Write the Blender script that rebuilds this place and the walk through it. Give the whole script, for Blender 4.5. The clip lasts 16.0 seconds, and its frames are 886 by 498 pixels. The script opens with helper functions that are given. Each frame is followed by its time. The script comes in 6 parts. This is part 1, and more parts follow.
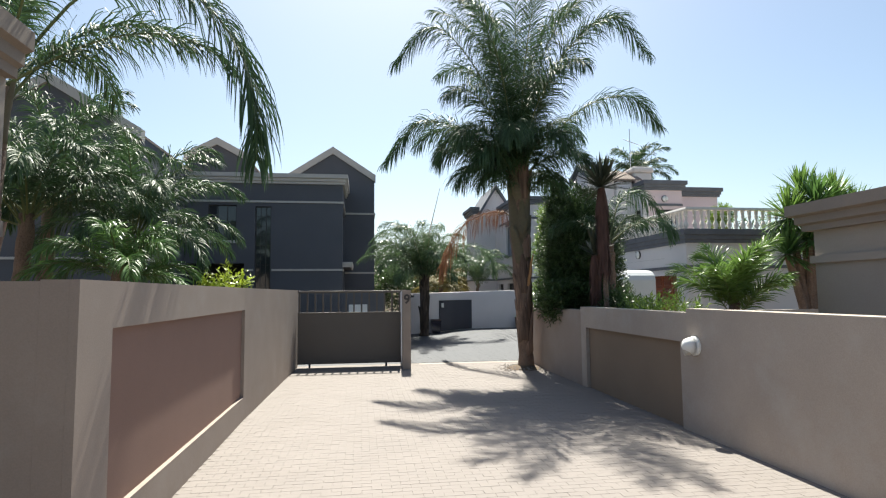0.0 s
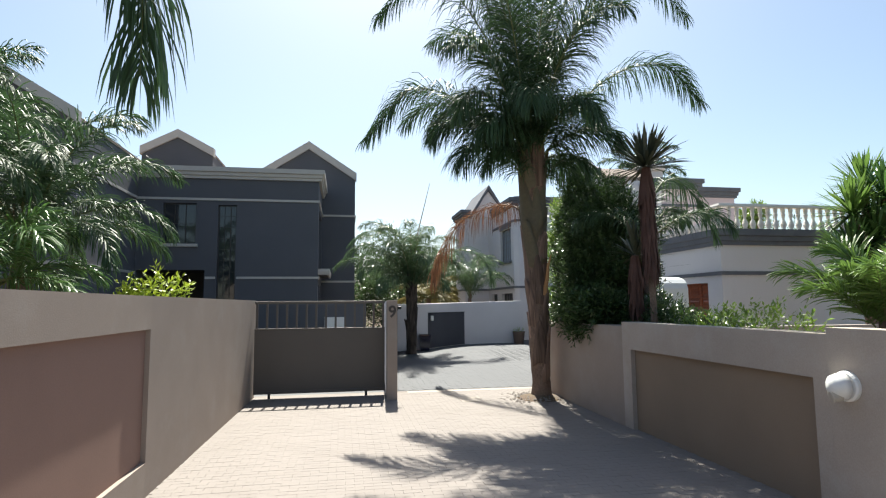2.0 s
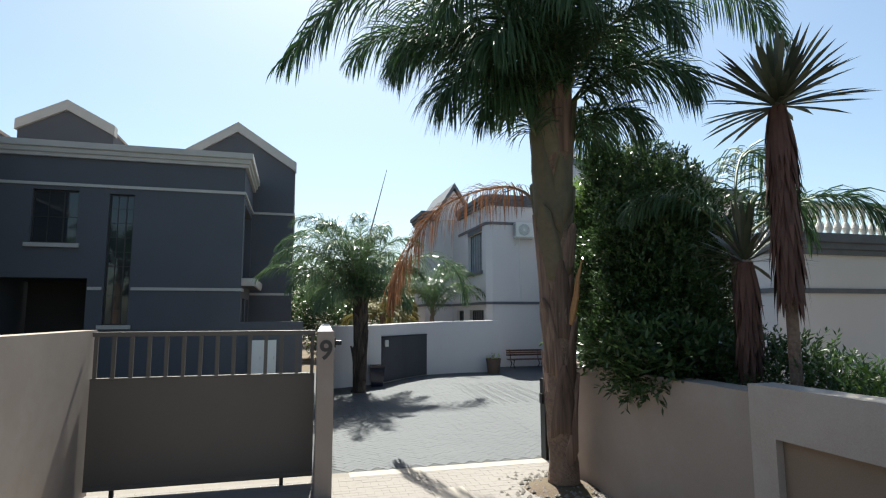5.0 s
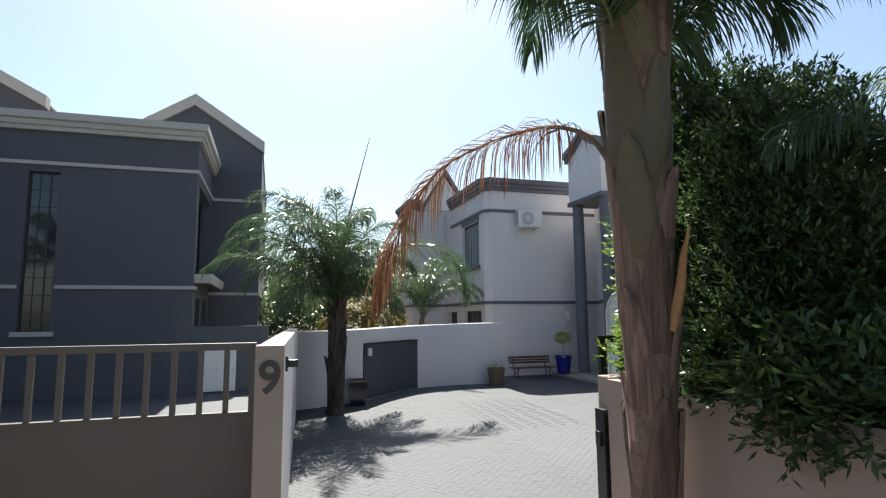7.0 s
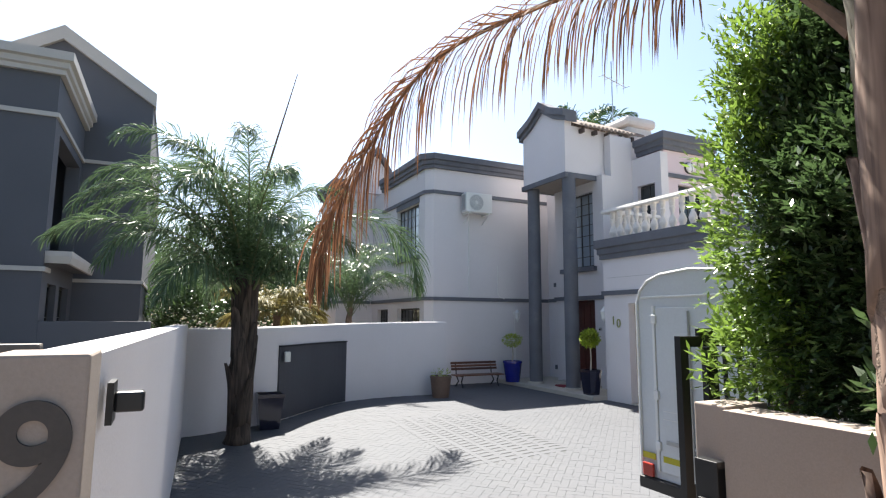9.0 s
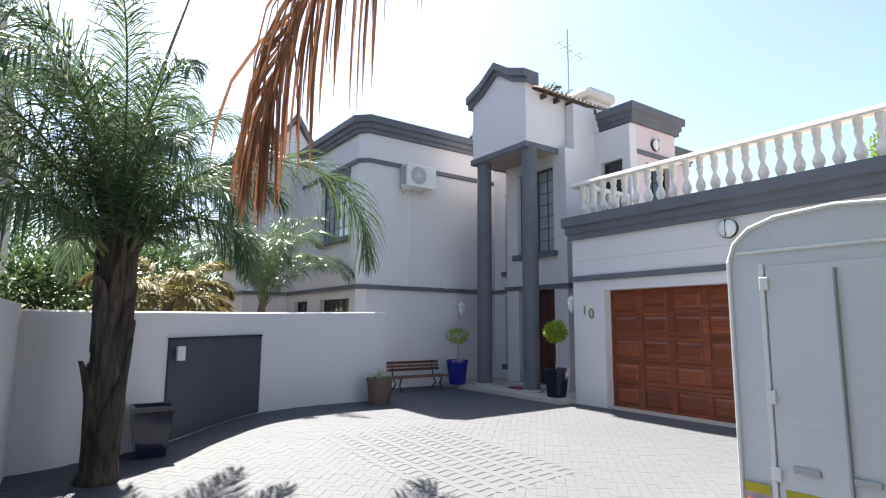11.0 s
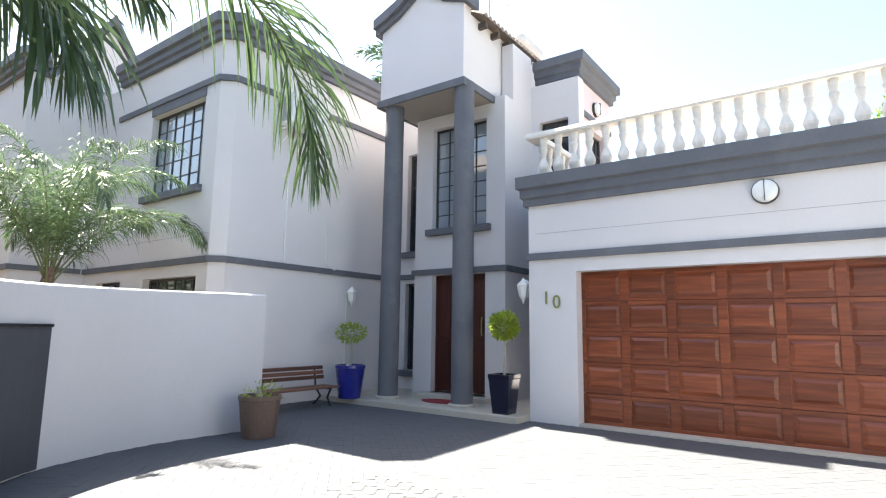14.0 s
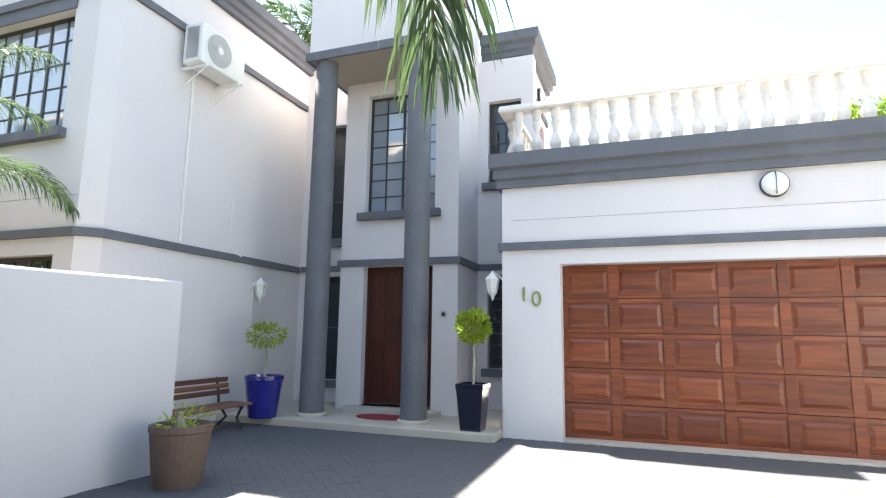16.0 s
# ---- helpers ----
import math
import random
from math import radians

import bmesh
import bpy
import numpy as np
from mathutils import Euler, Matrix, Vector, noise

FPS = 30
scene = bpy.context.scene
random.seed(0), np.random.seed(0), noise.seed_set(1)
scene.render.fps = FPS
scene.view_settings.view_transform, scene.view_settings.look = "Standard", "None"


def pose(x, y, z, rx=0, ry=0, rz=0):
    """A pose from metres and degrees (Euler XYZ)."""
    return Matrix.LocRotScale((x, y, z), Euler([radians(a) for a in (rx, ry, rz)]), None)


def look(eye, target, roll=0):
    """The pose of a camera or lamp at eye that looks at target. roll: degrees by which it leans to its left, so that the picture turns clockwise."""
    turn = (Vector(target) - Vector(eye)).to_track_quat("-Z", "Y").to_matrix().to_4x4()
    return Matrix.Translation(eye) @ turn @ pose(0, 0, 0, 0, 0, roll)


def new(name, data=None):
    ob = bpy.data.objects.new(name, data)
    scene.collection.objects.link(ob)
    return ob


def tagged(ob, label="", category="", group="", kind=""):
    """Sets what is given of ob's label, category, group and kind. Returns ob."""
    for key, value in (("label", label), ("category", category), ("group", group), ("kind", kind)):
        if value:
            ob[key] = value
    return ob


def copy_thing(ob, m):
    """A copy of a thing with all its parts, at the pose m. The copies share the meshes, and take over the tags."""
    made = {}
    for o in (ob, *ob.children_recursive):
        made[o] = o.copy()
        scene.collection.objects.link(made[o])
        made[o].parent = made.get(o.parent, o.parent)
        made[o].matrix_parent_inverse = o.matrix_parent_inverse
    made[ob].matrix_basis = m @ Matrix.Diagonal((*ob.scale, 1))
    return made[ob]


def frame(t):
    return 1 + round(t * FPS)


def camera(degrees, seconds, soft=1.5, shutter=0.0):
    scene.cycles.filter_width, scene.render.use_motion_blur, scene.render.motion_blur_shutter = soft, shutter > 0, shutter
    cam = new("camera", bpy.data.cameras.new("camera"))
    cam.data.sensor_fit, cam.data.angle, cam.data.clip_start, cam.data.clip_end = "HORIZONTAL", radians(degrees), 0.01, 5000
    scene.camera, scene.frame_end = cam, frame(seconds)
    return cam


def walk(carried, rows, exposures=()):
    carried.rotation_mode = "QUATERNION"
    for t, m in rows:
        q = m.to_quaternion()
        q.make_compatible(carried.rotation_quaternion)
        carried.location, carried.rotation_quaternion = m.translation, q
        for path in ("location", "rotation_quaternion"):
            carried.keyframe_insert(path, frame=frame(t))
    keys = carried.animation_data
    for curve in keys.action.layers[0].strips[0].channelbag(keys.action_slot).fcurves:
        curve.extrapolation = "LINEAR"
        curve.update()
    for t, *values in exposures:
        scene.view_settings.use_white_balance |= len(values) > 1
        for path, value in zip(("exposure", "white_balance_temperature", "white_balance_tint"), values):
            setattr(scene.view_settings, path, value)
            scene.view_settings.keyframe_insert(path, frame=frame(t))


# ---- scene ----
cam = camera(76.7, 16.0, 1.2)
PATH = [
    (0, (-0.543, -0.36, 2.027), (-0.254, 1.612, 2.185), -0.5),
    (0.5, (-0.519, 0.352, 2.028), (-0.22, 2.322, 2.199), -0.5),
    (1, (-0.455, 1.034, 2.03), (-0.146, 3.002, 2.209), -0.6),
    (1.5, (-0.404, 1.817, 2.024), (-0.075, 3.78, 2.214), -0.6),
    (2, (-0.37, 2.549, 2.025), (-0.021, 4.508, 2.222), -0.5),
    (2.5, (-0.257, 3.323, 2.012), (0.115, 5.277, 2.221), -0.5),
    (3, (-0.188, 4.065, 2.034), (0.206, 6.014, 2.249), -0.5),
    (5.5, (0.331, 7.595, 2.348), (0.864, 9.508, 2.587), -0.2),
    (6, (0.446, 8.3, 2.351), (0.991, 10.209, 2.592), -0.3),
    (6.5, (0.538, 9.015, 2.339), (1.099, 10.919, 2.581), -0.3),
    (7, (0.644, 9.736, 2.323), (1.219, 11.636, 2.564), -0.5),
    (7.5, (0.741, 10.489, 2.289), (1.363, 12.374, 2.533), -0.3),
    (8, (0.822, 11.199, 2.286), (1.522, 13.056, 2.531), -0.2),
    (8.5, (0.863, 11.913, 2.257), (1.65, 13.735, 2.504), 0.2),
    (9, (0.904, 12.562, 2.208), (1.767, 14.349, 2.457), 0.3),
    (11.5, (1.552, 15.583, 1.868), (2.759, 17.156, 2.134), 0.4),
    (12, (1.77, 16.178, 1.826), (3.037, 17.702, 2.09), 0.4),
    (12.5, (1.904, 16.814, 1.794), (3.248, 18.271, 2.058), 0.4),
    (13, (2.052, 17.387, 1.737), (3.482, 18.758, 2.006), 0.6),
    (13.5, (2.199, 18.033, 1.732), (3.731, 19.289, 2.004), 0.7),
    (14, (2.301, 18.631, 1.735), (3.902, 19.797, 2.017), 0.8),
    (14.5, (2.391, 19.217, 1.755), (4.072, 20.263, 2.039), 1.0),
    (15, (2.495, 19.739, 1.739), (4.243, 20.666, 2.03), 1.0),
    (15.5, (2.644, 20.264, 1.707), (4.457, 21.054, 2.004), 1.0),
    (16, (2.792, 20.752, 1.69), (4.65, 21.43, 1.99), 0.8),
]
walk(cam, [(t, look(eye, target, roll)) for t, eye, target, roll in PATH],
     exposures=[(0, 1.28, 6620, 4), (0.8, 1.38, 6620, 4), (3, 1.38, 6580, 4), (5.5, 1.3, 6380, 0), (7, 1.5, 6540, 4), (9, 1.89, 6540, 8), (11.5, 2.2, 6540, 8), (12.5, 2.41, 6620, 7), (14.5, 3.02, 7050, 6), (16, 3.26, 7200, 5)])

# ---- world and sun ----
SUN_EL, SUN_AZ = 57.0, 5.0          # degrees above the horizon; degrees from +y towards +x
world = bpy.data.worlds.new("sky")
scene.world = world
world.use_nodes = True
wn = world.node_tree
sky = wn.nodes.new("ShaderNodeTexSky")
sky.sky_type, sky.sun_disc = "NISHITA", False
sky.sun_elevation, sky.sun_rotation = radians(SUN_EL), radians(SUN_AZ)
sky.dust_density, sky.air_density, sky.ozone_density = 1.5, 1.0, 1.0
wn.links.new(sky.outputs[0], wn.nodes["Background"].inputs[0])
wn.nodes["Background"].inputs[1].default_value = 0.069
sun_data = bpy.data.lights.new("sun", "SUN")
sun_data.energy, sun_data.angle, sun_data.color = 5.0, radians(0.55), (1.0, 0.95, 0.88)
sun = new("sun", sun_data)
el, az = radians(SUN_EL), radians(SUN_AZ)
SUN_TO = Vector((math.cos(el) * math.sin(az), math.cos(el) * math.cos(az), math.sin(el)))
sun.matrix_world = look(SUN_TO * 60, (0, 0, 0))


# ---- materials ----
def mat(name, base, rough=0.8, metal=0.0, var=0.12, scale=3.0, fine=60.0, bump=0.15, bump_d=0.004, stain=None, stain_amt=0.0,
        stain_scale=0.8, rand=0.0, island=0.0, spec=0.5, coat=0.0, trans=0.0):
    """Plaster, paint, leaf and the like: a base colour broken up at two scales, stains, and fine relief."""
    m = bpy.data.materials.new(name)
    m.use_nodes = True
    nt = m.node_tree
    n, l = nt.nodes, nt.links
    bs = n["Principled BSDF"]
    bs.inputs["Roughness"].default_value = rough
    bs.inputs["Metallic"].default_value = metal
    bs.inputs["Specular IOR Level"].default_value = spec
    bs.inputs["Coat Weight"].default_value = coat
    co = n.new("ShaderNodeTexCoord")
    big, small = n.new("ShaderNodeTexNoise"), n.new("ShaderNodeTexNoise")
    for node, sc, det in ((big, scale, 5), (small, fine, 3)):
        node.inputs["Scale"].default_value, node.inputs["Detail"].default_value = sc, det
        l.new(co.outputs["Object"], node.inputs["Vector"])
    add = n.new("ShaderNodeMath")
    add.operation = "ADD"
    l.new(big.outputs[0], add.inputs[0])
    l.new(small.outputs[0], add.inputs[1])
    val = add.outputs[0]
    if rand or island:
        src = n.new("ShaderNodeObjectInfo" if rand else "ShaderNodeNewGeometry")
        mul = n.new("ShaderNodeMath")
        mul.operation = "MULTIPLY_ADD"
        l.new(src.outputs["Random" if rand else "Random Per Island"], mul.inputs[0])
        mul.inputs[1].default_value = 2 * (rand or island)
        l.new(val, mul.inputs[2])
        val = mul.outputs[0]
        lo, hi = 0.55, 1.45 + 2 * (rand or island)
    else:
        lo, hi = 0.6, 1.4
    rng = n.new("ShaderNodeMapRange")
    rng.inputs["From Min"].default_value, rng.inputs["From Max"].default_value = lo, hi
    rng.inputs["To Min"].default_value, rng.inputs["To Max"].default_value = 1 - var, 1 + var
    l.new(val, rng.inputs[0])
    mix = n.new("ShaderNodeMix")
    mix.data_type, mix.blend_type = "RGBA", "MULTIPLY"
    mix.inputs[0].default_value = 1.0
    mix.inputs[6].default_value = (*base, 1)
    l.new(rng.outputs[0], mix.inputs[7])
    col = mix.outputs[2]
    if stain_amt:
        sn = n.new("ShaderNodeTexNoise")
        sn.inputs["Scale"].default_value, sn.inputs["Detail"].default_value = stain_scale, 8
        sn.inputs["Roughness"].default_value = 0.7
        l.new(co.outputs["Object"], sn.inputs["Vector"])
        sr = n.new("ShaderNodeMapRange")
        sr.inputs["From Min"].default_value, sr.inputs["From Max"].default_value = 0.5, 0.75
        sr.inputs["To Max"].default_value = stain_amt
        l.new(sn.outputs[0], sr.inputs[0])
        mx = n.new("ShaderNodeMix")
        mx.data_type = "RGBA"
        l.new(sr.outputs[0], mx.inputs[0])
        l.new(col, mx.inputs[6])
        mx.inputs[7].default_value = (*stain, 1)
        col = mx.outputs[2]
    l.new(col, bs.inputs["Base Color"])
    if bump:
        bp = n.new("ShaderNodeBump")
        bp.inputs["Strength"].default_value, bp.inputs["Distance"].default_value = bump, bump_d
        l.new(add.outputs[0], bp.inputs["Height"])
        l.new(bp.outputs[0], bs.inputs["Normal"])
    if trans:
        tr = n.new("ShaderNodeBsdfTranslucent")
        l.new(col, tr.inputs[0])
        ms = n.new("ShaderNodeMixShader")
        ms.inputs[0].default_value = trans
        l.new(bs.outputs[0], ms.inputs[1])
        l.new(tr.outputs[0], ms.inputs[2])
        l.new(ms.outputs[0], n["Material Output"].inputs[0])
    return m


def wood_mat(name, dark, light, axis=1, rough=0.4, rand=0.35):
    m = bpy.data.materials.new(name)
    m.use_nodes = True
    n, l = m.node_tree.nodes, m.node_tree.links
    bs = n["Principled BSDF"]
    co, mp = n.new("ShaderNodeTexCoord"), n.new("ShaderNodeMapping")
    sc = [14.0, 14.0, 14.0]
    sc[axis] = 0.9
    mp.inputs["Scale"].default_value = sc
    inf = n.new("ShaderNodeObjectInfo")
    l.new(co.outputs["Object"], mp.inputs[0])
    off = n.new("ShaderNodeVectorMath")
    off.operation = "SCALE"
    off.inputs[0].default_value = (31, 17, 23)
    l.new(inf.outputs["Random"], off.inputs["Scale"])
    l.new(off.outputs[0], mp.inputs["Location"])
    no = n.new("ShaderNodeTexNoise")
    no.inputs["Scale"].default_value, no.inputs["Detail"].default_value, no.inputs["Distortion"].default_value = 1.6, 8, 0.6
    l.new(mp.outputs[0], no.inputs["Vector"])
    rp = n.new("ShaderNodeValToRGB")
    rp.color_ramp.elements[0].position, rp.color_ramp.elements[1].position = 0.32, 0.7
    rp.color_ramp.elements[0].color, rp.color_ramp.elements[1].color = (*dark, 1), (*light, 1)
    l.new(no.outputs[0], rp.inputs[0])
    rr = n.new("ShaderNodeMapRange")
    rr.inputs["To Min"].default_value, rr.inputs["To Max"].default_value = 1 - rand, 1 + rand
    l.new(inf.outputs["Random"], rr.inputs[0])
    mx = n.new("ShaderNodeMix")
    mx.data_type, mx.blend_type = "RGBA", "MULTIPLY"
    mx.inputs[0].default_value = 1
    l.new(rp.outputs[0], mx.inputs[6])
    l.new(rr.outputs[0], mx.inputs[7])
    l.new(mx.outputs[2], bs.inputs["Base Color"])
    bs.inputs["Roughness"].default_value = rough
    bp = n.new("ShaderNodeBump")
    bp.inputs["Strength"].default_value, bp.inputs["Distance"].default_value = 0.2, 0.002
    l.new(no.outputs[0], bp.inputs["Height"])
    l.new(bp.outputs[0], bs.inputs["Normal"])
    return m


def glass_mat(name, tint=(0.02, 0.025, 0.03), ior=1.5):
    m = bpy.data.materials.new(name)
    m.use_nodes = True
    bs = m.node_tree.nodes["Principled BSDF"]
    bs.inputs["Base Color"].default_value = (*tint, 1)
    bs.inputs["Roughness"].default_value = 0.04
    bs.inputs["Specular IOR Level"].default_value = 0.6
    bs.inputs["IOR"].default_value = ior
    return m


# stains are weathering; the base is lightened to make up for missing bounce light
M_TAUPER = mat("weathered_lightened_taupe_plaster", (0.40, 0.34, 0.29), 0.9, var=0.14, scale=1.2, fine=90, bump=0.35, stain=(0.46, 0.43, 0.40), stain_amt=0.6, stain_scale=1.4)
M_TAUPE = mat("taupe_plaster", (0.305, 0.25, 0.212), 0.9, var=0.10, scale=1.6, fine=90, bump=0.25, stain=(0.38, 0.345, 0.31), stain_amt=0.45, stain_scale=1.1)
M_PANEL2 = mat("plaster_line_grey", (0.33, 0.32, 0.31), 0.9, var=0.3, scale=6, fine=60)
M_PANEL = mat("brown_plaster", (0.235, 0.145, 0.115), 0.9, var=0.08, scale=1.5, fine=90, bump=0.25)
M_PANELR = mat("olive_brown_plaster", (0.25, 0.185, 0.13), 0.9, var=0.1, scale=1.5, fine=90, bump=0.25)
M_PINK = mat("pale_pink_plaster", (0.66, 0.54, 0.565), 0.85, var=0.05, scale=0.8, fine=70, bump=0.2, stain=(0.58, 0.46, 0.46), stain_amt=0.25, stain_scale=0.5)
M_WHITE = mat("pale_lilac_plaster", (0.66, 0.63, 0.64), 0.85, var=0.05, scale=0.8, fine=70, bump=0.2, stain=(0.58, 0.54, 0.52), stain_amt=0.25, stain_scale=0.5)
M_TRIM = mat("blue_grey_paint", (0.115, 0.12, 0.14), 0.7, var=0.15, scale=2.5, fine=60, bump=0.2, stain=(0.24, 0.24, 0.25), stain_amt=0.3, stain_scale=2.2)
M_DARK = mat("slate_grey_plaster", (0.092, 0.096, 0.110), 0.85, var=0.10, scale=0.8, fine=80, bump=0.25)
M_PALE = mat("pale_stone_trim", (0.46, 0.44, 0.41), 0.8, var=0.08, scale=2, fine=70)
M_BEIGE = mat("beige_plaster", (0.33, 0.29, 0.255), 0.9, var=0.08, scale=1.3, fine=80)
M_CORN = mat("brown_grey_cornice", (0.25, 0.21, 0.18), 0.85, var=0.1, scale=2, fine=70)
M_GATE = mat("taupe_gate_paint", (0.105, 0.088, 0.075), 0.5, var=0.06, scale=2, fine=40, bump=0.08)
M_SHUT = mat("charcoal_metal_paint", (0.062, 0.064, 0.075), 0.5, var=0.1, scale=2, fine=50, bump=0.1)
M_BLACK = mat("black_steel_paint", (0.012, 0.012, 0.013), 0.4, var=0.15, scale=8, fine=80, bump=0.08)
M_FRAME = mat("bronze_window_frame", (0.03, 0.028, 0.027), 0.45, var=0.15, scale=6, fine=60, bump=0.08)
M_GLASS = glass_mat("window_glass")
M_GLASSN = glass_mat("curtained_window_glass", (0.26, 0.30, 0.35), 1.9)
M_CURT = mat("curtain_cloth", (0.35, 0.32, 0.28), 0.95, var=0.15, scale=4, fine=30, bump=0.3, bump_d=0.02)
M_PAVE = mat("concrete_paver", (0.212, 0.187, 0.172), 0.85, var=0.08, scale=1.2, fine=140, bump=0.35, bump_d=0.003, island=0.07, stain=(0.182, 0.157, 0.14), stain_amt=0.6, stain_scale=0.45)
M_PAVE_C = mat("grey_concrete_paver", (0.083, 0.086, 0.095), 0.72, spec=0.35, var=0.07, scale=1.2, fine=140, bump=0.35, bump_d=0.003, island=0.06, stain=(0.115, 0.113, 0.113), stain_amt=0.35, stain_scale=0.45)
M_PAVE1 = mat("concrete_paver_single", (0.083, 0.086, 0.095), 0.72, spec=0.35, var=0.07, scale=1.2, fine=140, bump=0.35, bump_d=0.003, rand=0.06, stain=(0.115, 0.113, 0.113), stain_amt=0.35, stain_scale=0.45)
M_SANDC = mat("grey_joint_sand", (0.078, 0.079, 0.083), 0.95, var=0.2, scale=2, fine=200, bump=0.4)
M_SAND = mat("joint_sand", (0.205, 0.18, 0.162), 0.95, var=0.2, scale=2, fine=200, bump=0.4)
M_SOIL = mat("dry_garden_soil", (0.120, 0.083, 0.056), 0.95, var=0.3, scale=1, fine=40, bump=0.6, bump_d=0.02, stain=(0.10, 0.12, 0.05), stain_amt=0.6, stain_scale=0.6)
M_TILE = mat("porch_tile", (0.46, 0.42, 0.36), 0.6, var=0.12, scale=3, fine=60, bump=0.15)
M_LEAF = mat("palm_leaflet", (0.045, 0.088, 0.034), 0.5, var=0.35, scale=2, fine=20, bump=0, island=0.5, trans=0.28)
# lit copy of M_LEAF: sun and sheen are put into its paler colour
M_LEAFC = mat("sun_lightened_leaflet", (0.088, 0.138, 0.066), 0.24, var=0.35, scale=2, fine=20, bump=0, island=0.5, trans=0.32)
M_LEAF2 = mat("bright_palm_leaflet", (0.13, 0.22, 0.05), 0.38, var=0.3, scale=2, fine=20, bump=0, island=0.5, trans=0.35)
M_LEAFH = mat("young_hedge_leaf", (0.165, 0.255, 0.045), 0.34, var=0.4, scale=2, fine=20, bump=0, island=0.6, trans=0.40)
M_LEAF3 = mat("hedge_leaf", (0.060, 0.102, 0.036), 0.28, var=0.4, scale=2, fine=20, bump=0, island=0.6, trans=0.38)
M_LEAF4 = mat("topiary_leaf", (0.32, 0.40, 0.045), 0.4, var=0.4, scale=2, fine=20, bump=0, island=0.6, trans=0.3)
M_GOLD = mat("golden_palm_leaflet", (0.20, 0.17, 0.06), 0.6, var=0.35, scale=3, fine=20, bump=0, island=0.5, trans=0.3)
M_DEAD = mat("dead_frond", (0.205, 0.098, 0.052), 0.8, var=0.35, scale=3, fine=20, bump=0, island=0.5, trans=0.25)
M_RIB = mat("palm_rib", (0.11, 0.13, 0.045), 0.6, var=0.2, scale=4, fine=40, bump=0.2)
M_DRIB = mat("dry_palm_rib", (0.17, 0.10, 0.06), 0.75, var=0.25, scale=4, fine=40, bump=0.2)
M_BARK = mat("palm_trunk_bark", (0.17, 0.115, 0.085), 0.9, var=0.4, scale=3.5, fine=28, bump=0.9, bump_d=0.03, stain=(0.22, 0.16, 0.115), stain_amt=0.75, stain_scale=2.4)
M_BOOT = wood_mat("palm_leaf_base", (0.085, 0.054, 0.041), (0.27, 0.18, 0.135), 2, 0.85, 0.5)
# old leaf bases, their colour also darkened for the shade under the crown
M_BOOTD = wood_mat("old_shaded_palm_leaf_base", (0.018, 0.014, 0.012), (0.11, 0.08, 0.062), 2, 0.9, 0.35)
M_STUB = mat("dry_petiole", (0.36, 0.19, 0.08), 0.75, var=0.25, scale=4, fine=40, bump=0.2)
M_SHEATH = mat("green_palm_sheath", (0.115, 0.095, 0.058), 0.7, var=0.35, scale=3, fine=20, bump=0.4, bump_d=0.01, rand=0.25, stain=(0.07, 0.075, 0.03), stain_amt=0.6, stain_scale=3)
M_LEAFS = mat("soft_palm_leaflet", (0.095, 0.185, 0.05), 0.38, var=0.35, scale=2, fine=20, bump=0, island=0.5, trans=0.34)
M_SKIRT = mat("dry_leaf_skirt", (0.085, 0.042, 0.032), 0.85, var=0.4, scale=5, fine=30, bump=0, island=0.5)
M_BLADE = mat("strap_leaf", (0.055, 0.065, 0.04), 0.4, var=0.4, scale=3, fine=20, bump=0, island=0.5, trans=0.12)
M_WPAINT = mat("white_gloss_paint", (0.74, 0.74, 0.72), 0.35, var=0.05, scale=3, fine=40, bump=0.05)
M_WSTONE = mat("white_cast_stone", (0.70, 0.66, 0.62), 0.85, var=0.10, scale=3, fine=60, bump=0.25, stain=(0.42, 0.38, 0.34), stain_amt=0.4, stain_scale=3)
M_DOORW = wood_mat("meranti_panel", (0.13, 0.028, 0.012), (0.26, 0.068, 0.025), axis=1, rough=0.35, rand=0.22)
M_DOORV = wood_mat("dark_meranti", (0.05, 0.011, 0.007), (0.085, 0.019, 0.011), axis=2, rand=0.15)
M_BENCH = wood_mat("bench_slat_wood", (0.10, 0.045, 0.028), (0.20, 0.09, 0.055), axis=0, rough=0.55)
M_ROOFT = mat("roof_tile", (0.24, 0.19, 0.16), 0.85, var=0.2, scale=3, fine=50, bump=0.3)
M_RAFT = mat("dark_rafter", (0.07, 0.05, 0.045), 0.7, var=0.2, scale=6, fine=40)
M_COBALT = mat("cobalt_glaze", (0.012, 0.018, 0.20), 0.15, var=0.2, scale=4, fine=30, bump=0.05, coat=0.5)
M_INK = mat("midnight_glaze", (0.010, 0.011, 0.028), 0.15, var=0.2, scale=4, fine=30, bump=0.05, coat=0.5)
M_TERRA = mat("brown_clay_pot", (0.13, 0.085, 0.065), 0.7, var=0.2, scale=5, fine=40)
M_STEM = mat("pale_stem", (0.38, 0.34, 0.28), 0.8, var=0.2, scale=8, fine=40)
M_RED = mat("red_doormat", (0.22, 0.02, 0.03), 0.95, var=0.2, scale=8, fine=80, bump=0.5)
M_BRASS = mat("green_brass", (0.30, 0.31, 0.12), 0.5, metal=0.5, var=0.2, scale=8, fine=40)
M_CHAR = mat("dark_letter_paint", (0.05, 0.042, 0.038), 0.6, var=0.2, scale=8, fine=60)
M_TRAIL = mat("white_trailer_skin", (0.62, 0.64, 0.65), 0.35, var=0.05, scale=1.5, fine=40, bump=0.06)
M_YELL = mat("yellow_reflective_tape", (0.45, 0.40, 0.02), 0.4, var=0.1, scale=6, fine=40)
